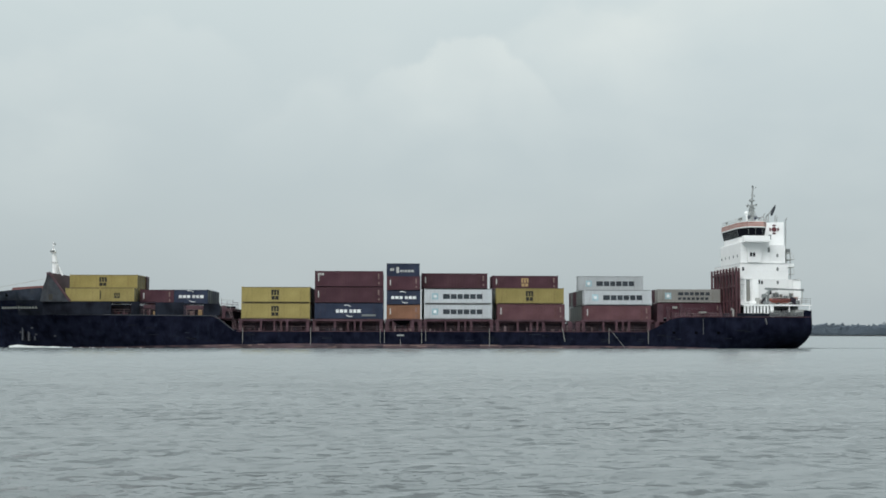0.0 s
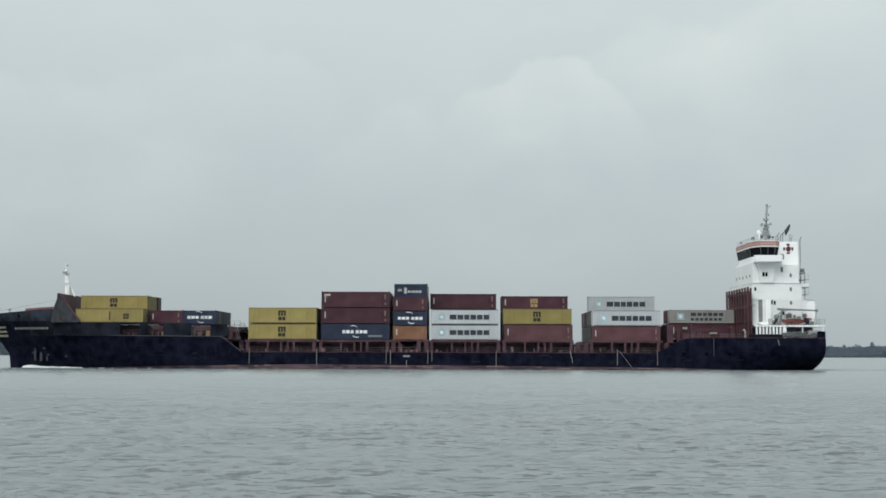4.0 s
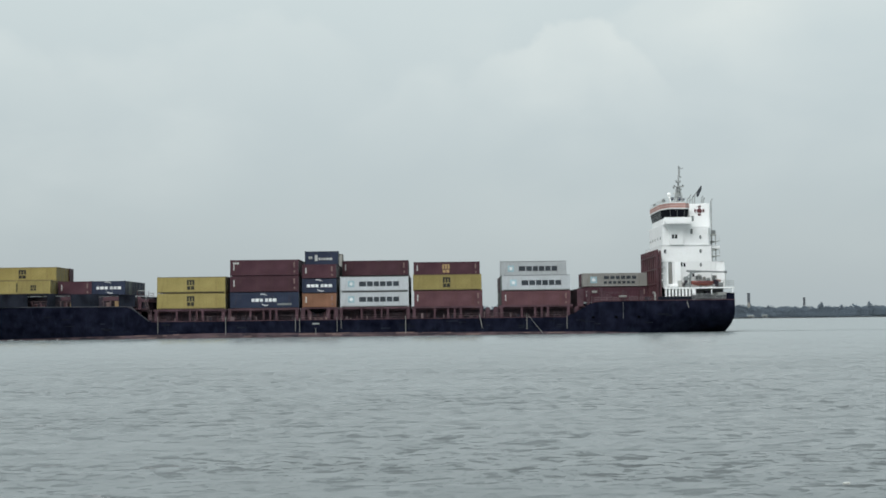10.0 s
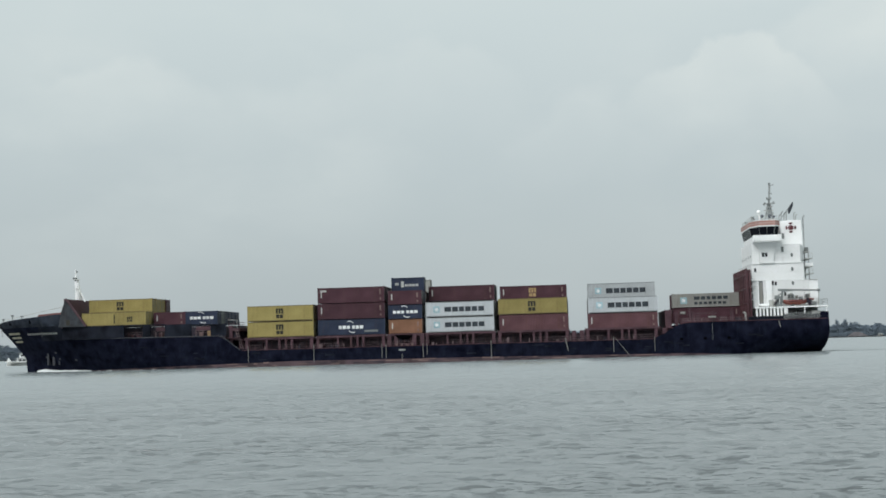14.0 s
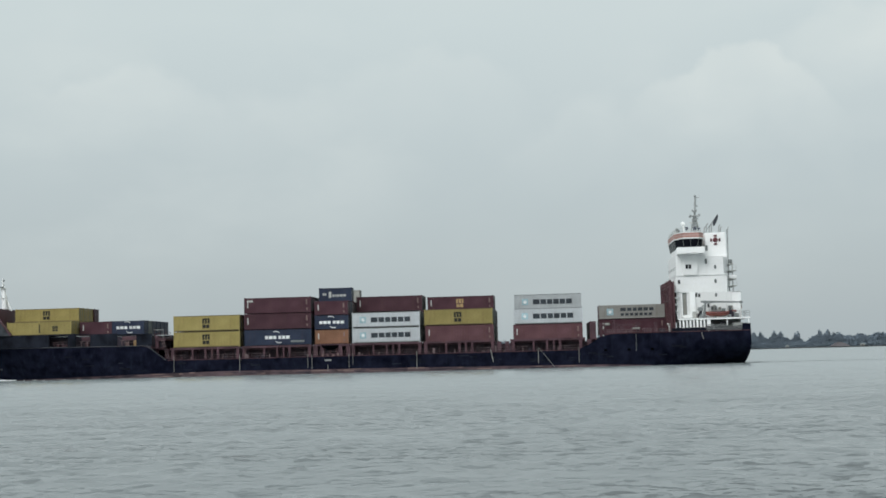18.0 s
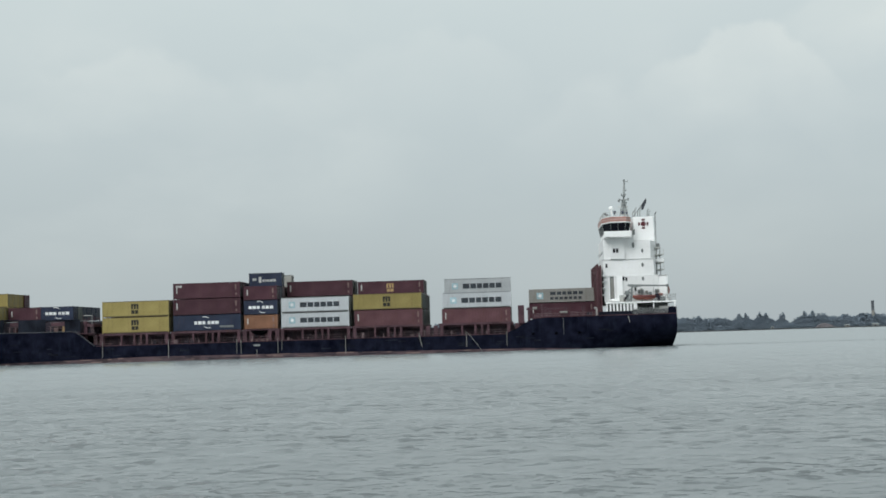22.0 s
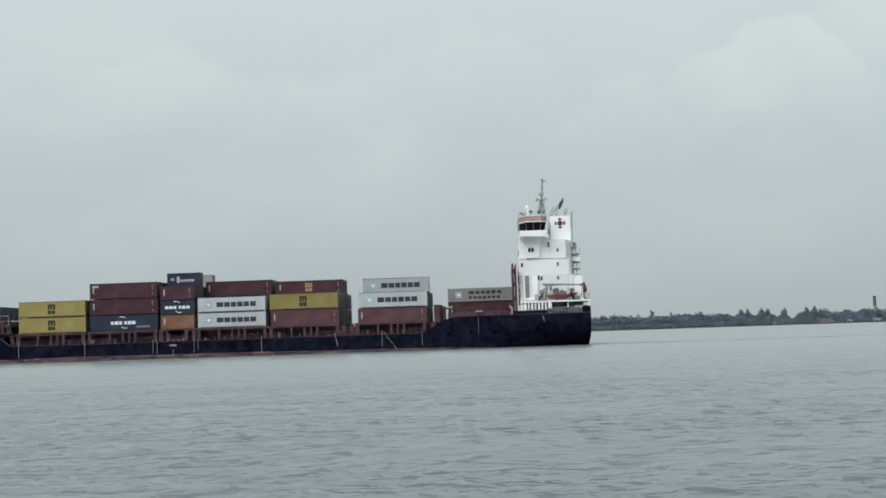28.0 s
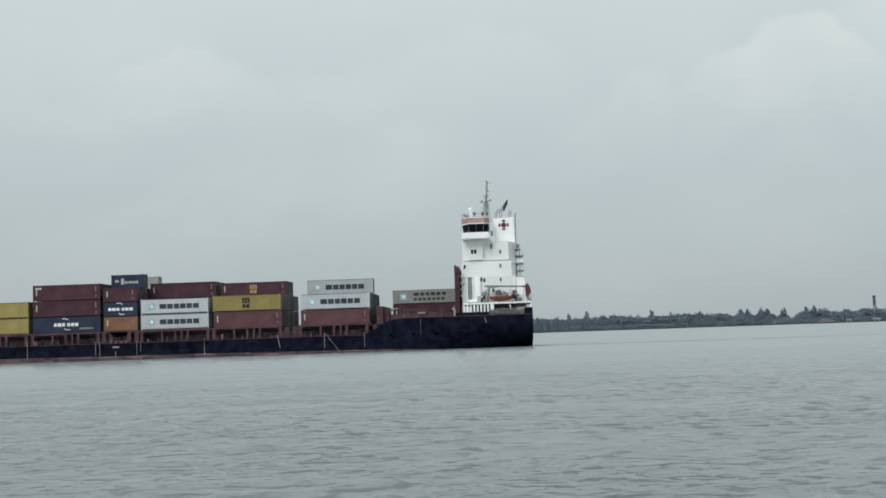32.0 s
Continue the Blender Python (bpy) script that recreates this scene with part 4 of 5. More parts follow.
def container_kind(length, height, mat, rail=None):
    """One container with corrugated walls, frame, roof and doors, as a thing at the origin (near lower fore corner)."""
    W = 2.44
    lo, hi = 0.10, height - 0.06
    c = new("shipping_container")
    for y, out in ((0.0, -1), (W, 1)):
        bm = bmesh.new()
        corrugated(bm, 0.15, length - 0.15, lo + 0.12, hi - 0.08, lambda u, d, z: (u, y - out * (0.02 + d), z))
        part("side_panel", bm, mat, c)
    for x in (0, length - 0.16):
        for y in (0, W - 0.16):
            boxpart("corner_post", (x, x + 0.16, y, y + 0.16, 0, height), mat, c)
    bm = bmesh.new()
    for y in (0, W - 0.1):
        box(bm, 0.16, length - 0.16, y, y + 0.1, lo, lo + 0.14)
        box(bm, 0.16, length - 0.16, y, y + 0.1, hi - 0.1, hi)
    for x in (0, length - 0.1):
        box(bm, x, x + 0.1, 0.16, W - 0.16, lo, lo + 0.14)
        box(bm, x, x + 0.1, 0.16, W - 0.16, hi - 0.12, hi)
    part("frame", bm, rail or mat, c)
    boxpart("roof", (0.1, length - 0.1, 0.1, W - 0.1, hi - 0.05, hi - 0.01), mat, c)
    boxpart("floor", (0.1, length - 0.1, 0.1, W - 0.1, lo + 0.02, lo + 0.12), M["dark"], c)
    bm = bmesh.new()
    corrugated(bm, 0.15, W - 0.15, lo + 0.12, hi - 0.1, lambda u, d, z: (0.03 + d, u, z))
    part("front_end", bm, mat, c)
    for y in (0.17, W / 2 + 0.01):
        door = boxpart("door", (length - 0.09, length - 0.05, y, y + W / 2 - 0.18, lo + 0.13, hi - 0.11), mat, c)
        for k in (0.3, 0.75):
            rodpart("lock_bar", (length - 0.03, y + k, 0.2), (length - 0.03, y + k, height - 0.2), 0.025, M["steel"], door, n=5)
    return c


def star_badge(c, x, z, s):
    bm = bmesh.new()
    box(bm, x - s, x + s, -0.012, 0.03, z - s, z + s)
    part("badge_panel", bm, M["blue"], c, "light blue square badge")
    bm = bmesh.new()
    out = []
    for i in range(14):
        r = s * (0.82 if i % 2 == 0 else 0.4)
        out.append((x + r * math.sin(6.2832 * i / 14), z + r * math.cos(6.2832 * i / 14)))
    prism(bm, out, "y", -0.03, -0.008)
    part("badge_star", bm, M["snow"], c, "white star shape")


def bars(c, x0, widths, gap, z0, z1, mat):
    x = x0
    for w in widths:
        boxpart("marking_bar", (x, x + w, -0.02, 0.03, z0, z1), mat, c)
        x += w + gap


def mark(c, kind, L, H):
    if kind == "star":
        star_badge(c, 1.95, H * 0.5, 0.56)
        bars(c, 3.4, (1.2, 1.03, 0.93, 1.0, 0.98, 1.03), 0.18, H * 0.34, H * 0.65, M["ink"])
    if kind == "starland":
        star_badge(c, 2.0, H * 0.5, 0.6)
        bars(c, 3.9, (1.0, 0.8, 0.7, 0.8, 0.8, 0.8), 0.23, H * 0.54, H * 0.77, M["ink"])
        bars(c, 3.9, (0.6,) * 7, 0.26, H * 0.21, H * 0.39, M["ink"])
    if kind == "blocksmall":
        x = L * 0.42
        bars(c, x, (0.24, 0.24, 0.24), 0.12, H * 0.46, H * 0.66, M["black"])
        bars(c, x, (0.42, 0.42), 0.12, H * 0.3, H * 0.42, M["black"])
        boxpart("marking_bar", (0.02, 0.2, -0.02, 0.03, H * 0.2, H * 0.8), M["black"], c)
    if kind in ("blocks", "goldblocks"):
        mt = M["black"] if kind == "blocks" else M["gold"]
        x = L * 0.49
        for k in range(3):
            boxpart("marking_bar", (x - 0.66 + 0.5 * k, x - 0.32 + 0.5 * k, -0.02, 0.03, H * 0.48, H * 0.78), mt, c)
        boxpart("marking_bar", (x - 0.66, x + 0.68, -0.02, 0.03, H * 0.72, H * 0.8), mt, c)
        boxpart("marking_bar", (x - 0.62, x - 0.06, -0.02, 0.03, H * 0.2, H * 0.42), mt, c)
        boxpart("marking_bar", (x + 0.06, x + 0.62, -0.02, 0.03, H * 0.2, H * 0.42), mt, c)
    if kind in ("arc", "arcsmall"):
        x = L * (0.31 if kind == "arc" else 0.14)
        bars(c, x, (0.54, 0.64, 0.54), 0.15, H * 0.4, H * 0.6, M["snow"])
        bars(c, x + 2.42, (0.54, 0.54, 0.64), 0.15, H * 0.4, H * 0.6, M["snow"])
        for sgn, cx in ((1, x + 1.9), (-1, x + 2.6)):
            bm = bmesh.new()
            pts = [(cx + sgn * 0.9 * math.cos(a / 10), H * 0.5 + sgn * (0.35 + 0.75 * math.sin(a / 10) * 0.9)) for a in range(6, 22, 2)]
            for (x0, z0), (x1, z1) in zip(pts, pts[1:]):
                prism(bm, ((x0, z0), (x1, z1), (x1, z1 + 0.14), (x0, z0 + 0.14)), "y", -0.02, 0.03)
            part("marking_arc", bm, M["snow"], c)
        if kind == "arc":
            bars(c, L * 0.69, (2.5,), 0, H * 0.18, H * 0.3, M["steel"])
    if kind == "script":
        bars(c, 0.7, (0.3, 0.25), 0.08, H * 0.45, H * 0.62, M["pale"])
        bars(c, 1.8, (0.5,), 0, H * 0.3, H * 0.72, M["pale"])
        bars(c, 2.5, (0.3, 0.3, 0.4, 0.5, 0.5), 0.12, H * 0.36, H * 0.52, M["pale"])
    if kind in ("plain", "goldblocks", "tag"):
        boxpart("marking_bar", (0.58, 0.76, -0.02, 0.03, H * 0.35, H * 0.75), M["pale"], c)
        boxpart("marking_bar", (L - 0.9, L - 0.65, -0.02, 0.03, H * 0.5, H * 0.82), M["stencil"], c)
        boxpart("marking_bar", (L - 0.85, L - 0.6, -0.02, 0.03, H * 0.16, H * 0.3), M["stencil"], c)
    if kind == "tag":
        bars(c, 0.5, (0.3, 0.25, 0.4), 0.06, H * 0.72, H * 0.84, M["pale"])


WORDS = {"maroon": "dark maroon", "redbrown": "red brown", "orange": "faded orange brown", "yellow": "mustard yellow", "navy": "dark navy",
         "white": "pale grey", "grey": "mid grey", "dull": "dull grey", "green": "grey green"}
MARKS = {"star": "with blue star badge and dark bars", "starland": "with star badge and two bar rows", "blocks": "with a black block emblem",
         "goldblocks": "with a yellow block emblem", "blocksmall": "with a small black block emblem", "arc": "with white bars between two arcs", "arcsmall": "with white bars between two arcs",
         "script": "with pale script bars", "plain": "with small side markings", "tag": "with a small pale tag", "": "with plain corrugated walls"}
kinds = {}


def stow(length, height, colour, marking, x, row, z, y0=0.0):
    key = (length, height, colour, marking)
    m = pose(x, y0 + row * ROW, z)
    if key not in kinds:
        c = container_kind(length, height, M[colour], {"white": M["white_rail"], "grey": M["white_rail"], "yellow": M["yellow_rail"]}.get(colour))
        mark(c, marking, length, height)
        size = "long" if length > 8 else "short"
        tagged(c, f"{WORDS[colour]} {size} container {MARKS[marking]}", "container", "containers on the ship")
        kinds[key] = c
        c.matrix_basis = m
    else:
        c = copy_thing(kinds[key], m)
    moving.append((c, m))


rng = random.Random(7)
L40, L20, HC, STD = 12.19, 6.06, 2.896, 2.59


def fill(length, height, x, z, rows, y0=0.0, pick=("maroon", "redbrown", "green", "navy", "dull", "redbrown")):
    for r in rows:
        stow(length, height, rng.choice(pick), "", x, r, z, y0)


Z0 = 5.2
for tier in range(2):
    stow(L40, HC, "yellow", "blocks", -32.65, 0, Z0 + HC * tier)
    fill(L40, HC, -32.65, Z0 + HC * tier, range(1, 8))
for tier, (col, mk) in enumerate((("navy", "arc"), ("maroon", "plain"), ("maroon", "tag"))):
    stow(L40, HC, col, mk, -19.6, 0, Z0 + HC * tier)
    fill(L40, HC, -19.6, Z0 + HC * tier, range(1, 8 if tier < 2 else 6), pick=("maroon", "navy", "maroon", "redbrown"))
for tier, (col, mk) in enumerate((("orange", "plain"), ("navy", "arcsmall"), ("maroon", "plain"))):
    stow(L20, STD, col, mk, -6.75, 0, Z0 + STD * tier)
    fill(L20, STD, -6.75, Z0 + STD * tier, range(1, 8), pick=("dull", "green", "redbrown", "navy"))
stow(L20, STD, "navy", "script", -6.8, 2, Z0 + STD * 3)
stow(L20, STD, "dull", "", -6.8, 6, Z0 + STD * 3)
LOW = 2.755
for tier in range(2):
    stow(L40, LOW, "white", "star", 0.0, 0, Z0 + LOW * tier)
    fill(L40, LOW, 0.0, Z0 + LOW * tier, range(1, 3))
    fill(L40, HC, 0.0, Z0 + HC * tier, range(3, 8))
stow(L40, HC, "maroon", "plain", -0.25, 3, Z0 + HC * 2)
fill(L40, HC, -0.25, Z0 + HC * 2, range(4, 6))
stow(L40, HC, "redbrown", "plain", 13.15, 0, Z0 - 0.1)
stow(L40, HC, "yellow", "blocks", 13.0, 0, Z0 - 0.1 + HC)
fill(L40, HC, 13.1, Z0 - 0.1, range(1, 8), pick=("dull", "green", "redbrown"))
fill(L40, HC, 13.1, Z0 - 0.1 + HC, range(1, 8), pick=("green", "dull", "green", "redbrown"))
stow(L40, STD, "maroon", "goldblocks", 12.95, 3, Z0 - 0.1 + HC * 2)
fill(L40, STD, 12.95, Z0 - 0.1 + HC * 2, range(4, 6), pick=("maroon",))
stow(L40, HC - 0.07, "redbrown", "plain", 28.8, 0, Z0 - 0.25)
stow(L40, HC - 0.07, "white", "star", 28.95, 0, Z0 - 0.25 + HC - 0.07)
fill(L40, HC - 0.07, 28.9, Z0 - 0.25, range(1, 8), pick=("green", "dull", "green"))
fill(L40, HC - 0.07, 28.9, Z0 - 0.25 + HC - 0.07, range(1, 8), pick=("green", "maroon", "green"))
stow(L40, HC - 0.07, "grey", "star", 28.95, 3, Z0 - 0.25 + (HC - 0.07) * 2)
# aft deck stack, set in from the side
stow(L40, HC, "maroon", "plain", 44.45, 4, 5.65, 0.4)
stow(L40, STD, "dull", "starland", 44.45, 4, 5.65 + HC, 0.4)
fill(L40, HC, 44.45, 5.65, range(5, 8), 0.4)
fill(L40, STD, 44.45, 5.65 + HC, range(5, 7), 0.4, pick=("dull", "maroon", "green"))
# fore stack
stow(L20, STD, "yellow", "", -63.7, 0, 8.1, -0.3)
stow(L20, STD, "yellow", "blocksmall", -57.65, 0, 8.1, -0.3)
for r in range(1, 7):
    for x in (-63.7, -57.65):
        stow(L20, STD, "yellow", "", x, r, 8.1, -0.3)
stow(L40, STD, "yellow", "blocks", -64.25, 2, 8.1 + STD, -0.3)
fill(L40, STD, -64.25, 8.1 + STD, range(3, 5), -0.3, pick=("yellow", "maroon"))
stow(L20, STD, "maroon", "plain", -51.2, 1, 7.95, 0.4)
stow(L20, STD, "navy", "arcsmall", -45.1, 1, 7.95, 0.4)
fill(L20, STD, -51.2, 7.95, range(2, 7), 0.4, pick=("maroon", "redbrown"))
fill(L20, STD, -45.1, 7.95, range(2, 7), 0.4, pick=("navy", "navy", "green"))
stow(L20, STD, "maroon", "plain", -57.9, 5, 8.1 + STD, -0.3)

# ---- river ----
def water_sheet():
    """One sheet out to the horizon: small waves as relief near the bank, ripples by the material."""
    ys = []
    y, step = 6.0, 0.16
    while y < 4400:
        ys.append(y)
        y += step
        step *= 1.0 + (0.012 if y < 260 else 0.25)
    ys = [-900.0, -60.0, 0.0] + ys + [4600.0]
    cols = 520
    verts, faces = [], []
    for j, yy in enumerate(ys):
        reach = 16 + 0.56 * abs(yy) if 0 <= yy < 4000 else 4200
        for i in range(cols + 1):
            x = -22 + (2 * i / cols - 1) * (reach + 26) - 11 * (yy > 0)
            z = 0.0
            if 5 < yy < 400:
                fade = 1 / (1 + (yy / 110) ** 2)
                p = Vector((x * 0.5, yy * 0.8, 0.0))
                z = (0.05 * noise.noise(p) + 0.04 * noise.noise(p * 2.3 + Vector((5, 1, 3))) + 0.018 * noise.noise(p * 5.1)) * fade
                z += 0.05 * noise.noise(Vector((x * 0.06, yy * 0.16, 9.0))) * fade
            verts.append((x, yy, z))
    for j in range(len(ys) - 1):
        for i in range(cols):
            a = j * (cols + 1) + i
            faces.append((a, a + 1, a + cols + 2, a + cols + 1))
    me = bpy.data.meshes.new("water")
    me.from_pydata(verts, [], faces)
    me.polygons.foreach_set("use_smooth", [True] * len(me.polygons))
    m, n, l, b = node_mat("river_water")
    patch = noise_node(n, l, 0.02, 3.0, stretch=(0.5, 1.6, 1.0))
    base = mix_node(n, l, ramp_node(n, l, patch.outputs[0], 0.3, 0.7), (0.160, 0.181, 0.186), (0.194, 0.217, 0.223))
    # far brightness put into the colour: lighter base from 60 to 170 m
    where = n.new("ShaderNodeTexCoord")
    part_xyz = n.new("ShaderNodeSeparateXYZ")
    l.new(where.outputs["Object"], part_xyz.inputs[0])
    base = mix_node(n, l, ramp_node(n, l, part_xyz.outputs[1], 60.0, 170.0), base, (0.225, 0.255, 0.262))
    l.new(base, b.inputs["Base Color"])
    b.inputs["Roughness"].default_value, b.inputs["IOR"].default_value = 0.16, 1.333
    # chop: every facet leans its own way, with a bankward bias that lifts reflections
    tilt = None
    for scale, amount in ((0.6, 0.20), (2.2, 0.36), (7.5, 0.42)):
        t = noise_node(n, l, scale, 2.0, stretch=(0.75, 1.15, 1.0))
        sub = n.new("ShaderNodeVectorMath")
        sub.operation = "MULTIPLY_ADD"
        sub.inputs[1].default_value = (amount * 0.7, amount * 1.25, 0.0)
        sub.inputs[2].default_value = (-amount * 0.35, -amount * 0.625, 0.0)
        l.new(t.outputs["Color"], sub.inputs[0])
        if tilt is None:
            tilt = sub
        else:
            add = n.new("ShaderNodeVectorMath")
            l.new(tilt.outputs[0], add.inputs[0])
            l.new(sub.outputs[0], add.inputs[1])
            tilt = add

    def op(kind, p, q):
        x = n.new("ShaderNodeMath")
        x.operation = kind
        for i, v in enumerate((p, q)):
            if hasattr(v, "is_linked"):
                l.new(v, x.inputs[i])
            else:
                x.inputs[i].default_value = v
        return x.outputs[0]

    # steep little fronts that face the near bank: long ones, short ones and low swell backs, in groups
    groups = noise_node(n, l, 0.16, 3.0, stretch=(0.45, 1.0, 1.0))
    gusts = noise_node(n, l, 0.05, 2.0, stretch=(0.6, 1.4, 1.0))
    steep = None
    for scale, stretch, lo, hi, detail, amount in ((1.25, (0.75, 1.0, 1.0), 0.56, 0.615, 7.0, 0.9), (2.7, (0.6, 1.0, 1.0), 0.565, 0.61, 5.0, 0.7), (6.0, (0.7, 1.0, 1.0), 0.55, 0.63, 4.0, 0.4)):
        t = noise_node(n, l, scale, detail, stretch=stretch)
        t.inputs["Roughness"].default_value = 0.6
        layer = op("MULTIPLY", ramp_node(n, l, t.outputs[0], lo, hi), amount)
        steep = layer if steep is None else op("ADD", steep, layer)
    steep = op("MULTIPLY", steep, op("ADD", 0.15, ramp_node(n, l, groups.outputs[0], 0.38, 0.66)))
    steep = op("MULTIPLY", steep, op("ADD", 0.5, ramp_node(n, l, gusts.outputs[0], 0.35, 0.65)))
    # the chop dies down towards the open fairway
    place = n.new("ShaderNodeTexCoord")
    apart = n.new("ShaderNodeSeparateXYZ")
    l.new(place.outputs["Object"], apart.inputs[0])
    calm = n.new("ShaderNodeMapRange")
    calm.inputs[1].default_value, calm.inputs[2].default_value = 36.0, 92.0
    calm.inputs[3].default_value, calm.inputs[4].default_value = 1.0, 0.1
    l.new(apart.outputs[1], calm.inputs[0])
    steep = op("MULTIPLY", steep, calm.outputs[0])
    # chop set steeper by the near bank, so the near water darkens
    near_steep = n.new("ShaderNodeMapRange")
    near_steep.inputs[1].default_value, near_steep.inputs[2].default_value = 14.0, 34.0
    near_steep.inputs[3].default_value, near_steep.inputs[4].default_value = 1.45, 1.0
    l.new(apart.outputs[1], near_steep.inputs[0])
    steep = op("MULTIPLY", steep, near_steep.outputs[0])
    lean = n.new("ShaderNodeVectorMath")
    lean.operation = "SCALE"
    lean.inputs[0].default_value = (0.0, -1.7, 0.0)
    l.new(steep, lean.inputs["Scale"])
    both = n.new("ShaderNodeVectorMath")
    l.new(tilt.outputs[0], both.inputs[0])
    l.new(lean.outputs[0], both.inputs[1])
    # facets that lean away from the near bank hide behind the crests
    split = n.new("ShaderNodeSeparateXYZ")
    l.new(both.outputs[0], split.inputs[0])
    shift = n.new("ShaderNodeMath")
    shift.inputs[1].default_value = -0.095
    l.new(split.outputs[1], shift.inputs[0])
    least = n.new("ShaderNodeMath")
    least.operation = "MINIMUM"
    least.inputs[1].default_value = -0.085
    l.new(shift.outputs[0], least.inputs[0])
    up = n.new("ShaderNodeCombineXYZ")
    l.new(split.outputs[0], up.inputs[0])
    l.new(least.outputs[0], up.inputs[1])
    geo = n.new("ShaderNodeNewGeometry")
    whole = n.new("ShaderNodeVectorMath")
    l.new(up.outputs[0], whole.inputs[0])
    l.new(geo.outputs["Normal"], whole.inputs[1])
    norm = n.new("ShaderNodeVectorMath")
    norm.operation = "NORMALIZE"
    l.new(whole.outputs[0], norm.inputs[0])
    l.new(norm.outputs[0], b.inputs["Normal"])
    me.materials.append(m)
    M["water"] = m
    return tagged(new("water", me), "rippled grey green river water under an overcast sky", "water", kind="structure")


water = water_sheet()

# ---- far bank ----
def polar(az, d, z=0.0):
    a = radians(az)
    return Vector((-math.sin(a) * d, math.cos(a) * d, z))


bm = bmesh.new()
prev = None
rb = random.Random(3)
for k in range(141):
    az = -62 + k * 0.9
    d = 1500 + 14 * noise.noise(Vector((az * 0.4, 0, 0)))
    cur = [bm.verts.new(polar(az, d, -1.0)), bm.verts.new(polar(az, d + 3, 0.7 + 0.7 * rb.random())), bm.verts.new(polar(az, d + 60, 2.0)), bm.verts.new(polar(az, 4300, 2.5))]
    if prev:
        for i in range(3):
            bm.faces.new((prev[i], prev[i + 1], cur[i + 1], cur[i]))
    prev = cur
bank_mat = paint("grassy_mud_bank", (0.034, 0.039, 0.042), rough=0.9, rust=0.05, vary=0.3, scale=0.02)
bank = part("far_bank", bm, bank_mat, None, "low grassy river bank on the far side")
tagged(bank, category="river bank", kind="structure")


def leaf_mat(name, col):
    m, n, l, b = node_mat(name)
    t = noise_node(n, l, 0.12, 4.0)
    g = n.new("ShaderNodeNewGeometry")
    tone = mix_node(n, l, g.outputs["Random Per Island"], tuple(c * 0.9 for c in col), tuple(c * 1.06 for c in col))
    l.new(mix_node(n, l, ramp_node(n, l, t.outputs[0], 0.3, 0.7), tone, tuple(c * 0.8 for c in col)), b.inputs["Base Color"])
    b.inputs["Roughness"].default_value = 1.0
    b.inputs["Specular IOR Level"].default_value = 0.0
    # leaves of a tuft lie every way: their mean faces up and out of the belt
    soft = n.new("ShaderNodeVectorMath")
    soft.operation = "MULTIPLY_ADD"
    soft.inputs[1].default_value, soft.inputs[2].default_value = (0.2, 0.2, 0.2), (0.0, -0.6, 0.42)
    l.new(g.outputs["Normal"], soft.inputs[0])
    unit = n.new("ShaderNodeVectorMath")
    unit.operation = "NORMALIZE"
    l.new(soft.outputs[0], unit.inputs[0])
    l.new(unit.outputs[0], b.inputs["Normal"])
    # half of the light goes through a leaf
    thin = n.new("ShaderNodeBsdfTranslucent")
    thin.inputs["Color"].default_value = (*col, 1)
    both = n.new("ShaderNodeMixShader")
    both.inputs[0].default_value = 0.3
    l.new(b.outputs[0], both.inputs[1])
    l.new(thin.outputs[0], both.inputs[2])
    l.new(both.outputs[0], n["Material Output"].inputs[0])
    return m


# foliage colour lightened and blued to carry the distance haze
leaves = leaf_mat("haze_paled_foliage", (0.252, 0.310, 0.368))


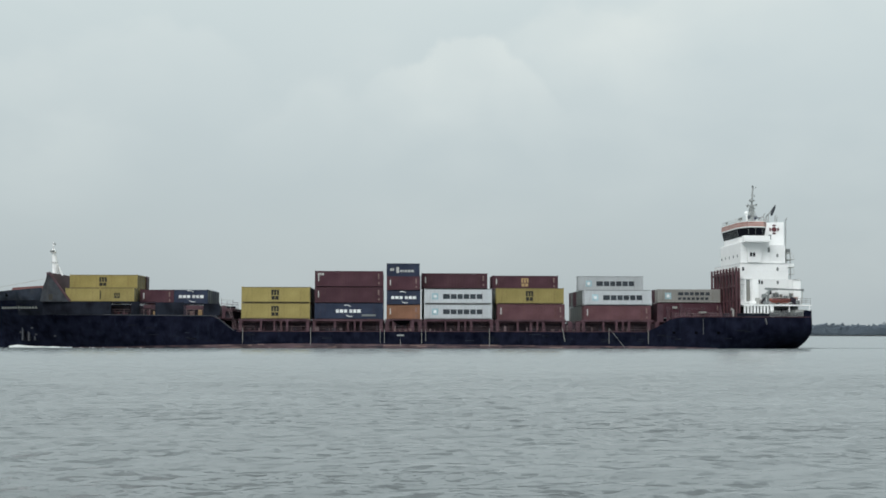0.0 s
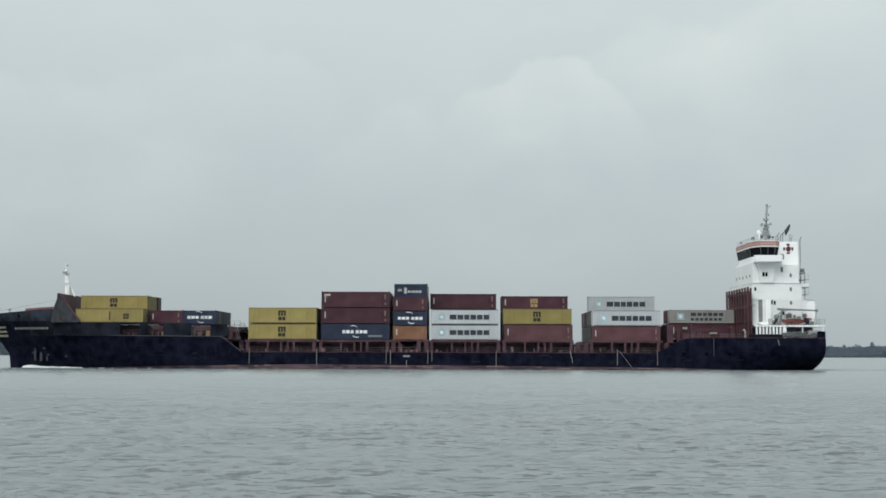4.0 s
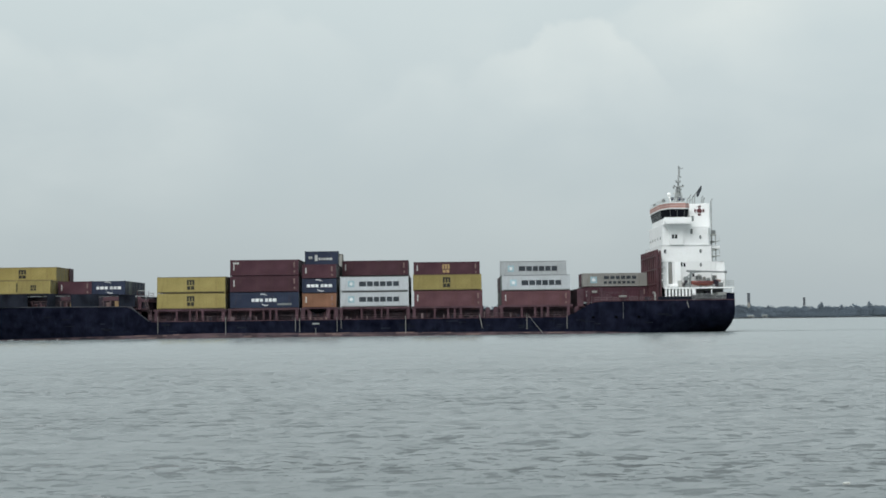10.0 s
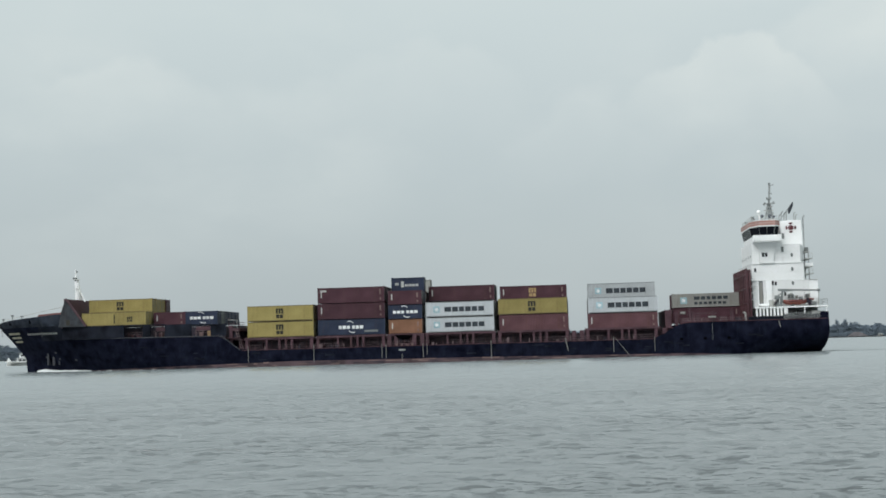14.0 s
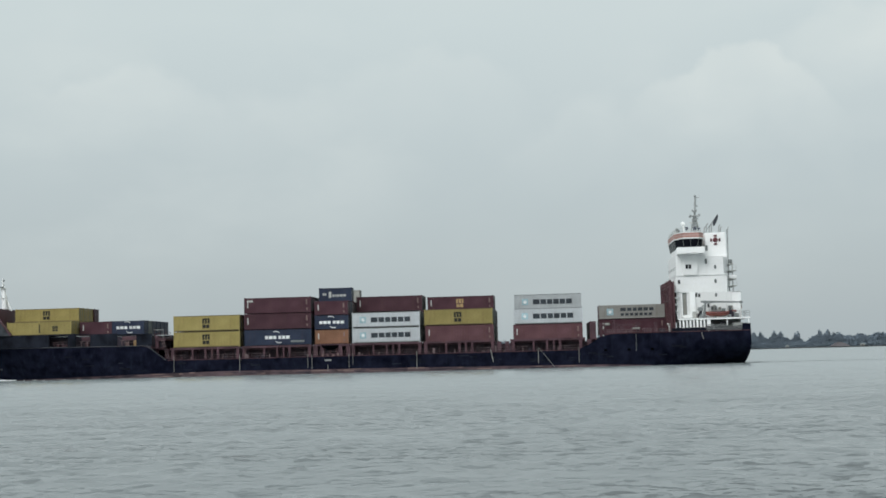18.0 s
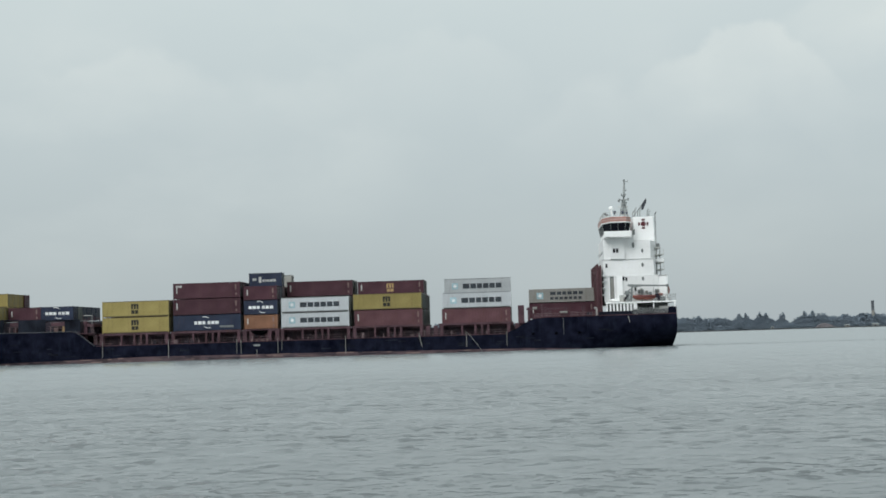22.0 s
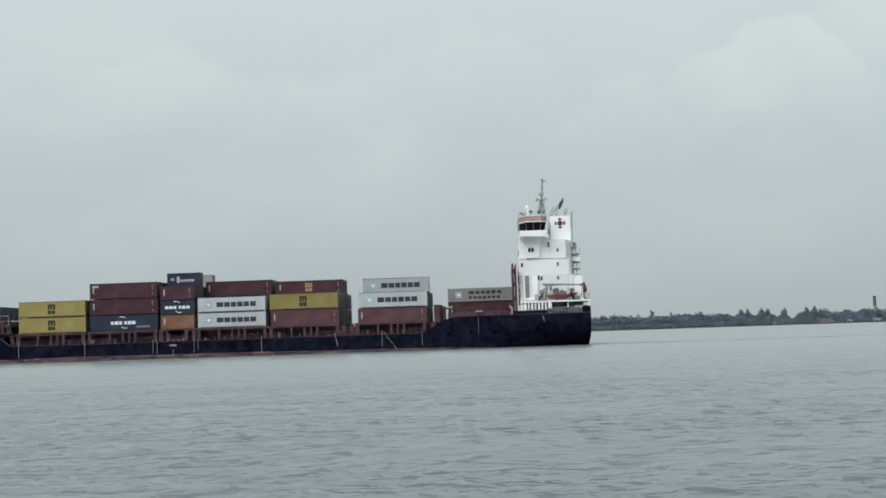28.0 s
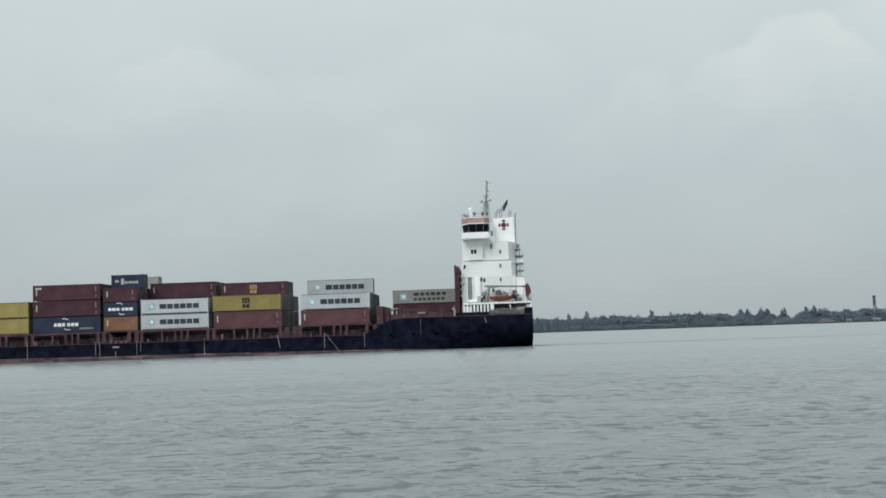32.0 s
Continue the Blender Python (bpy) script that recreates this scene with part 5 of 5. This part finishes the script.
def woods():
    """Far trees on the bank: a closed belt of crowns built of many small tufts, slender trees standing over it."""
    verts, faces = [], []
    r = random.Random(11)

    pool = []
    for _ in range(96):
        four = []
        for k in range(4):
            d = Vector((r.gauss(0, 1), r.gauss(0, 1), r.gauss(0, 0.9))).normalized() * (0.6 + 0.5 * r.random())
            four.append((d.x, d.y, d.z))
        pool.append(four)

    def tuft(x, y, z, s):
        o = len(verts)
        for a, b, c in pool[int(r.random() * 96)]:
            verts.append((x + a * s, y + b * s, z + c * s))
        faces.extend(((o, o + 1, o + 2), (o, o + 2, o + 3)))

    def crown(base, z, wide, high, count, size):
        for _ in range(count):
            a, q = r.random() * 6.283, r.uniform(-1.0, 1.0)
            s = math.sqrt(1 - q * q) * (0.66 + 0.34 * r.random())
            tuft(base.x + math.cos(a) * s * wide, base.y + math.sin(a) * s * wide * 0.7, base.z + z + q * high, size * (0.95 + 0.7 * r.random()))

    def profile(az):
        h = 17.6 + 2.2 * noise.noise(Vector((az * 0.55, 3.0, 0))) + 1.8 * noise.noise(Vector((az * 1.7, 8.0, 0)))
        if az < -11.6:   # past the bend the belt breaks up into groups
            h -= 1.5
            for at, wide, deep in ((-11.9, 0.25, 3.5), (-12.8, 0.15, 3.0), (-13.75, 0.2, 5.0), (-14.4, 0.3, 7.5), (-16.35, 0.12, 3.5), (-17.0, 0.25, 3.5)):
                h -= deep * math.exp(-((az - at) / wide) ** 2)
        if az < -18.2:
            h -= 2.4
        return h

    az = -34.0
    while az < 32:   # undergrowth down to the water's edge
        crown(polar(az, 1506 + 6 * r.random(), 0.0), 2.6, 2.8, 2.8 + r.random(), 40, 1.0)
        h = profile(az)
        crown(polar(az, 1556, 0.0), h * 0.42, 2.4, h * 0.44, 40, 2.3)
        az += 0.1
    for d0, low in ((1516, 0.80), (1532, 1.0)):
        az = -34.0
        while az < 32:
            h = profile(az) * low * (0.86 + 0.2 * r.random())
            wide = 2.6 + 2.4 * r.random()
            base = polar(az, d0 + r.random() * 12, 0.5)
            crown(base, h * 0.40, wide * 1.1, h * 0.42, 120, 1.25)
            for k in range(3):
                dx = r.uniform(-0.7, 0.7) * wide
                top = h * (1.0 - 0.16 * r.random() - 0.05 * abs(dx))
                crown(base + Vector((dx, 0, 0)), top - wide * 0.6, wide * 0.66, wide * 0.60, 44, 0.9)
            az += 0.10 + 0.07 * r.random()
    for _ in range(90):   # slender trees and palms over the belt, singly and in twos and threes
        az = r.uniform(-34, 32)
        for k in range(r.choice((1, 1, 2))):
            a = az + k * 0.12
            h = profile(a) + 0.3 + 1.6 * r.random() ** 2
            base = polar(a, 1528 + r.random() * 10, 0.5)
            crown(base, h * 0.78, 1.7, h * 0.2, 40, 1.0)
    for az, h in ((-5.41, 22.5), (-4.6, 19.5), (-8.3, 21.0), (-12.2, 18.6), (-12.5, 18.2), (-13.1, 18.4), (-13.35, 17.8), (-14.05, 17.6), (-15.0, 18.6), (-15.35, 19.0), (-22.9, 16.0), (-20.9, 15.5)):
        base = polar(az, 1526, 0.5)
        for k in range(8):
            u = k / 7
            crown(base + Vector((r.uniform(-0.9, 0.9), 0, 0)), h * (0.45 + 0.53 * u), (4.3 if -14.2 < az < -12.9 else 3.1) * (0.75 + 0.5 * u) * math.sqrt(1.02 - u * u) + 0.5, 1.7, 30, 1.0)
    me = bpy.data.meshes.new("far_woods")
    me.from_pydata(verts, [], faces)
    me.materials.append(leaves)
    tagged(new("far_woods", me), "belt of trees along the far bank, paled blue grey for haze", "trees", kind="stuff")


woods()


def chimney(az, d, h, r):
    c = new("factory_chimney")
    c.matrix_basis = Matrix.Translation(polar(az, d, 2.0))
    rodpart("base", (0, 0, 0), (0, 0, h * 0.6), r * 1.2, M["dull"], c, r2=r * 1.05, n=14)
    rodpart("shaft", (0, 0, h * 0.6), (0, 0, h - 1.5), r * 1.05, M["plume"], c, r2=r, n=14)
    rodpart("cap", (0, 0, h - 1.5), (0, 0, h), r * 1.12, M["plume"], c, n=14)
    tagged(c, "slim sooty factory chimney with pale foot rising over the far trees", "chimney")


chimney(-17.83, 1530, 28, 1.6)
chimney(-20.19, 1540, 22, 1.3)

# heap of brown sand, sheds and small craft under the far bank
bm = bmesh.new()
rings = []
rs = random.Random(5)
for j, (rad, z) in enumerate(((11, 0.4), (8, 2.4), (4.5, 4.2), (1.2, 5.0))):
    rings.append([bm.verts.new((rad * (1 + 0.12 * rs.random()) * math.cos(0.3927 * i), 0.6 * rad * math.sin(0.3927 * i), z + 0.5 * rs.random())) for i in range(16)])
for a, b in zip(rings, rings[1:]):
    for i in range(16):
        bm.faces.new((a[i], a[(i + 1) % 16], b[(i + 1) % 16], b[i]))
bm.faces.new(rings[-1])
heap = part("sand_heap", bm, paint("brown_sand", (0.100, 0.093, 0.100), rough=0.95, rust=0.2, scale=0.1), None, "heap of brown sand on the far bank")
tagged(heap, category="sand heap")
heap.matrix_basis = Matrix.Translation(polar(-15.8, 1496, 0.6))


def shed(az, w, h, col):
    sh = new("riverside_shed")
    sh.matrix_basis = Matrix.Translation(polar(az, 1499, 0.7)) @ pose(0, 0, 0, 0, 0, az)
    boxpart("wall", (-w / 2, w / 2, 0, 5, 0, h), col, sh)
    bm = bmesh.new()
    prism(bm, ((-0.4, h), (5.4, h), (2.5, h + 1.4)), "x", -w / 2 - 0.4, w / 2 + 0.4)
    part("roof", bm, M["steel"], sh)
    boxpart("door", (-0.6, 0.6, -0.05, 0.0, 0, 2.1), M["dark"], sh)
    tagged(sh, "small pale shed at the water's edge of the far bank", "shed", "riverside sheds")


shed(-17.9, 7, 2.0, M["steel"])
shed(-16.75, 5, 1.8, M["dull"])
shed(-18.5, 6, 2.4, M["steel"])
shed(-13.6, 3, 1.6, M["grey"])


def river_boat(az, d):
    """A white launch with a raked bow, a long cabin, a wheelhouse and a light mast."""
    bt = new("river_boat")
    bt.matrix_basis = Matrix.Translation(polar(az, d)) @ pose(0, 0, 0, 0, 0, az + 6)
    bm = bmesh.new()
    prev = None
    for i in range(13):
        u = i / 12
        x = -7.0 + 14.0 * u
        w = 1.9 * (1 - max(0.0, 0.45 - u) ** 2 / 0.21) + 0.04
        top = 1.25 + 0.95 * max(0.0, 0.5 - u) ** 1.5
        cur = [bm.verts.new((x + 0.5 * (1 - u) * (v - 1), w * a * (0.72 + 0.28 * v), -0.4 + (top + 0.4) * v)) for a, v in ((-1, 1), (-1, 0.5), (-1, 0), (1, 0), (1, 0.5), (1, 1))]
        if prev:
            for j in range(6):
                bm.faces.new((prev[j], cur[j], cur[(j + 1) % 6], prev[(j + 1) % 6]))
        prev = cur
    bm.faces.new(prev)
    part("hull", bm, M["pale"], bt, smooth=False)
    boxpart("rubbing_strip", (-6.0, 6.9, -1.98, 1.98, 0.85, 1.0), M["steel"], bt)
    cabin = boxpart("cabin", (-3.6, 5.6, -1.55, 1.55, 1.2, 2.75), M["house"], bt, bevel=0.05)
    for i in range(6):
        boxpart("window", (-3.1 + 1.42 * i, -2.1 + 1.42 * i, -1.58, 1.58, 1.75, 2.35), M["glass"], cabin)
    boxpart("cabin_roof", (-4.0, 6.3, -1.8, 1.8, 2.75, 2.9), M["pale"], bt)
    wheel = boxpart("wheelhouse", (-2.6, 1.6, -1.3, 1.3, 2.9, 4.5), M["house"], bt, bevel=0.05)
    for i in range(3):
        boxpart("window", (-2.3 + 1.3 * i, -1.35 + 1.3 * i, -1.33, 1.33, 3.45, 4.1), M["glass"], wheel)
    boxpart("wheelhouse_roof", (-3.1, 2.2, -1.5, 1.5, 4.5, 4.62), M["pale"], bt)
    rodpart("mast", (0.8, 0, 4.6), (1.5, 0, 7.6), 0.09, M["pale"], bt)
    rodpart("mast_yard", (1.0, -0.6, 6.4), (1.0, 0.6, 6.4), 0.05, M["pale"], bt)
    for i in range(5):
        rodpart("awning_post", (2.4 + 0.85 * i, -1.6, 2.9), (2.4 + 0.85 * i, -1.6, 3.7), 0.04, M["pale"], bt, n=5)
    boxpart("awning", (2.0, 6.2, -1.7, 1.7, 3.7, 3.8), M["dull"], bt)
    tagged(bt, "small white river launch with cabin and wheelhouse", "boat", "boats on the river")


def motor_boat(d):
    """A small open boat with a high raked bow."""
    bt = new("motor_boat")
    bt.matrix_basis = Matrix.Translation(polar(21.6, d)) @ pose(0, 0, 0, 0, 0, 17)
    bm = bmesh.new()
    prism(bm, ((-3.9, 1.7), (-2.6, -0.3), (3.2, -0.3), (3.5, 0.8), (-0.6, 0.85), (-2.2, 1.15)), "y", -0.95, 0.95)
    part("hull", bm, M["house"], bt, bevel=0.12)
    bm = bmesh.new()
    prism(bm, ((-3.3, 1.4), (-2.3, 1.05), (-1.5, 1.1), (-2.7, 3.1), (-3.1, 2.9)), "y", -0.6, 0.6)
    part("spray_hood", bm, M["house"], bt, bevel=0.08)
    boxpart("console", (0.2, 1.2, -0.6, 0.6, 0.8, 1.7), M["pale"], bt, bevel=0.06)
    boxpart("outboard_motor", (3.3, 3.9, -0.3, 0.3, 0.1, 1.3), M["dark"], bt, bevel=0.06)
    return tagged(bt, "small white motor boat with a raised spray hood", "boat", "boats on the river")


river_boat(20.66, 500)
speedboat = motor_boat(545)

# ---- bow wave: broken white water that goes with the ship ----
bow = new("bow_wave")
tagged(bow, "white broken water along the ship's bow", "bow wave")
foam, fn, fl, fb = node_mat("white_foam")
fb.inputs["Base Color"].default_value, fb.inputs["Roughness"].default_value = (0.72, 0.75, 0.75, 1), 0.9
rf = random.Random(21)
for k in range(46):
    u = rf.random()
    x = -74.8 + 12 * u ** 1.3 if k % 6 else -62 + 14 * u
    size = 0.5 * (1.1 - 0.85 * u) * (0.4 + rf.random()) if k % 6 else 0.06
    y = MIDY - half_breadth(max(x, -78.6), 0.3) - 0.2 - rf.random() * (0.4 + 1.1 * u)
    bm = bmesh.new()
    bmesh.ops.create_icosphere(bm, subdivisions=2, radius=1.0)
    for v in bm.verts:
        q = 1 + 0.4 * noise.noise(v.co * 2.1 + Vector((k, 0, 0)))
        v.co = Vector((v.co.x * size * 2.3 * q, v.co.y * size * q, v.co.z * size * 0.7 * q))
    bmesh.ops.translate(bm, verts=bm.verts, vec=(x, y, 0.05))
    part("foam_patch", bm, foam, bow, smooth=True)
moving.append((bow, Matrix()))

# the wake's edge: a low steep swell that trails from the stern
bm = bmesh.new()
prev = None
for k in range(150):
    x = 69.5 + 1.6 * k
    hgt = (0.09 + 0.08 * noise.noise(Vector((k * 0.45, 0, 0)))) / (1 + k / 90)
    y = 3.0 - 0.01 * k + 0.5 * noise.noise(Vector((k * 0.15, 4, 0)))
    cur = [bm.verts.new((x, y - 0.45, -0.14)), bm.verts.new((x, y, hgt)), bm.verts.new((x, y + 1.6, -0.14))]
    if prev:
        for i in range(2):
            bm.faces.new((prev[i], prev[i + 1], cur[i + 1], cur[i]))
    prev = cur
wake = part("wake", bm, M["water"], None, "low line of wake trailing behind the ship's stern", smooth=True)
tagged(wake, category="wake")
moving.append((wake, Matrix()))

# ---- clouds: a veil that drifts round the sky ----
def cloud_veil():
    bm = bmesh.new()
    R = 4400.0
    prev = None
    for j in range(19):
        e = radians(-1.0 + 91.0 * j / 18)
        cur = [bm.verts.new((R * math.cos(e) * math.cos(6.28318 * i / 72), R * math.cos(e) * math.sin(6.28318 * i / 72), R * math.sin(e))) for i in range(72)]
        if prev:
            for i in range(72):
                bm.faces.new((prev[i], prev[(i + 1) % 72], cur[(i + 1) % 72], cur[i]))
        prev = cur
    m = bpy.data.materials.new("thin_cloud")
    m.use_nodes = True
    n, l = m.node_tree.nodes, m.node_tree.links
    n.clear()
    a = noise_node(n, l, 0.0011, 5.0, stretch=(1.0, 1.0, 2.2))
    b = noise_node(n, l, 0.0006, 2.0, stretch=(1.0, 1.0, 1.6))
    s = n.new("ShaderNodeMath")
    s.operation = "MULTIPLY"
    l.new(ramp_node(n, l, a.outputs[0], 0.42, 0.7), s.inputs[0])
    l.new(ramp_node(n, l, b.outputs[0], 0.35, 0.65), s.inputs[1])
    def op(kind, p, q=None, r=None):
        x = n.new("ShaderNodeMath")
        x.operation = kind
        for i, v in enumerate((p, q, r)):
            if v is not None and hasattr(v, "is_linked"):
                l.new(v, x.inputs[i])
            elif v is not None:
                x.inputs[i].default_value = v
        return x.outputs[0]

    # heaped clouds: a domed top edge, bright at the top and fading below
    co = n.new("ShaderNodeTexCoord")
    unit = n.new("ShaderNodeVectorMath")
    unit.operation = "NORMALIZE"
    l.new(co.outputs["Object"], unit.inputs[0])
    sep = n.new("ShaderNodeSeparateXYZ")
    l.new(unit.outputs[0], sep.inputs[0])
    frill = noise_node(n, l, 0.0062, 6.0)
    billow = noise_node(n, l, 0.0028, 5.0)
    wisp = noise_node(n, l, 0.0019, 6.0, stretch=(1.0, 1.0, 1.7))
    total = op("MULTIPLY", op("MULTIPLY", s.outputs[0], ramp_node(n, l, sep.outputs[2], -0.05, 0.16)), 0.5)
    total = op("ADD", total, op("MULTIPLY", op("MULTIPLY", ramp_node(n, l, wisp.outputs[0], 0.50, 0.66), ramp_node(n, l, sep.outputs[2], 0.06, 0.2)), 0.2))
    # azimuth, height of the peak, fall to the left, fall to the right, reach to each side, softness of the edge, thickness
    for az, top, left, right, reach, edge_soft, power in ((-8.05, 0.2375, 0.56, 10.0, 0.085, 0.006, 0.55), (-13.2, 0.262, 0.42, 4.0, 0.10, 0.012, 0.36), (-18.5, 0.285, 0.5, 3.0, 0.13, 0.016, 0.34),
                                                          (19.8, 0.232, 0.35, 6.0, 0.09, 0.010, 0.34), (-0.9, 0.200, 0.5, 9.0, 0.07, 0.016, 0.22), (5.4, 0.243, 0.3, 7.0, 0.08, 0.014, 0.26), (12.5, 0.215, 0.3, 6.0, 0.08, 0.02, 0.2)):
        side = n.new("ShaderNodeVectorMath")
        side.operation = "DOT_PRODUCT"
        side.inputs[1].default_value = (math.cos(radians(az)), math.sin(radians(az)), 0)
        l.new(unit.outputs[0], side.inputs[0])
        west = op("MAXIMUM", op("MULTIPLY", side.outputs["Value"], -1.0), 0.0)
        east = op("MAXIMUM", side.outputs["Value"], 0.0)
        edge = op("SUBTRACT", op("SUBTRACT", top, op("MULTIPLY", west, left)), op("MULTIPLY", op("MULTIPLY", east, east), right))
        edge = op("ADD", edge, op("MULTIPLY", op("SUBTRACT", frill.outputs[0], 0.5), 0.045))
        edge = op("ADD", edge, op("MULTIPLY", op("SUBTRACT", billow.outputs[0], 0.5), 0.03))
        depth = op("SUBTRACT", edge, sep.outputs[2])
        rise = ramp_node(n, l, depth, -0.001, edge_soft)
        fall = ramp_node(n, l, depth, 0.075, 0.012)
        ends = ramp_node(n, l, op("ADD", west, east), reach, reach * 0.35)
        body = op("ADD", 0.75, op("MULTIPLY", billow.outputs[0], 0.5))
        total = op("ADD", total, op("MULTIPLY", op("MULTIPLY", op("MULTIPLY", rise, fall), body), op("MULTIPLY", ends, power)))
    fac = op("MINIMUM", op("MULTIPLY", total, 0.85), 0.92)
    tr, em, mx, out = (n.new("ShaderNodeBsdfTransparent"), n.new("ShaderNodeEmission"), n.new("ShaderNodeMixShader"), n.new("ShaderNodeOutputMaterial"))
    em.inputs[0].default_value, em.inputs[1].default_value = (0.69, 0.75, 0.74, 1), 1.0
    l.new(fac, mx.inputs[0])
    l.new(tr.outputs[0], mx.inputs[1])
    l.new(em.outputs[0], mx.inputs[2])
    l.new(mx.outputs[0], out.inputs[0])
    ob = part("cloud_veil", bm, m, None, "thin bright cloud veil drifting over the grey sky", smooth=True)
    return tagged(ob, category="cloud", kind="structure")


veil = cloud_veil()


debris = boxpart("floating_debris", (-0.055, 0.055, -0.03, 0.03, -0.02, 0.022), M["pale"], None, "small white piece of flotsam drifting on the river", 0.012)
tagged(debris, category="flotsam")


def motions():
    walk(debris, [(t, pose(7.15 + 0.78 * (t - 9), 19.9, 0.02)) for t in (0, 32)])
    walk(speedboat, [(t, Matrix.Translation(polar(21.6 - 0.48 * (t - 13), 545)) @ pose(0, 0, 0, 0, 0, 17)) for t in (0, 8, 16, 24, 32)])
    for thing, local in moving:
        walk(thing, [(t, ship_pose(t) @ local) for t in (0, 4, 8, 12, 16, 20, 24, 28, 32)])
    walk(veil, [(t, pose(0, 0, 0, 0, 0, -0.217 * t)) for t in (0, 32)])
    walk(water, [(t, pose(0.78 * t, 0, 0)) for t in (0, 32)])


motions()
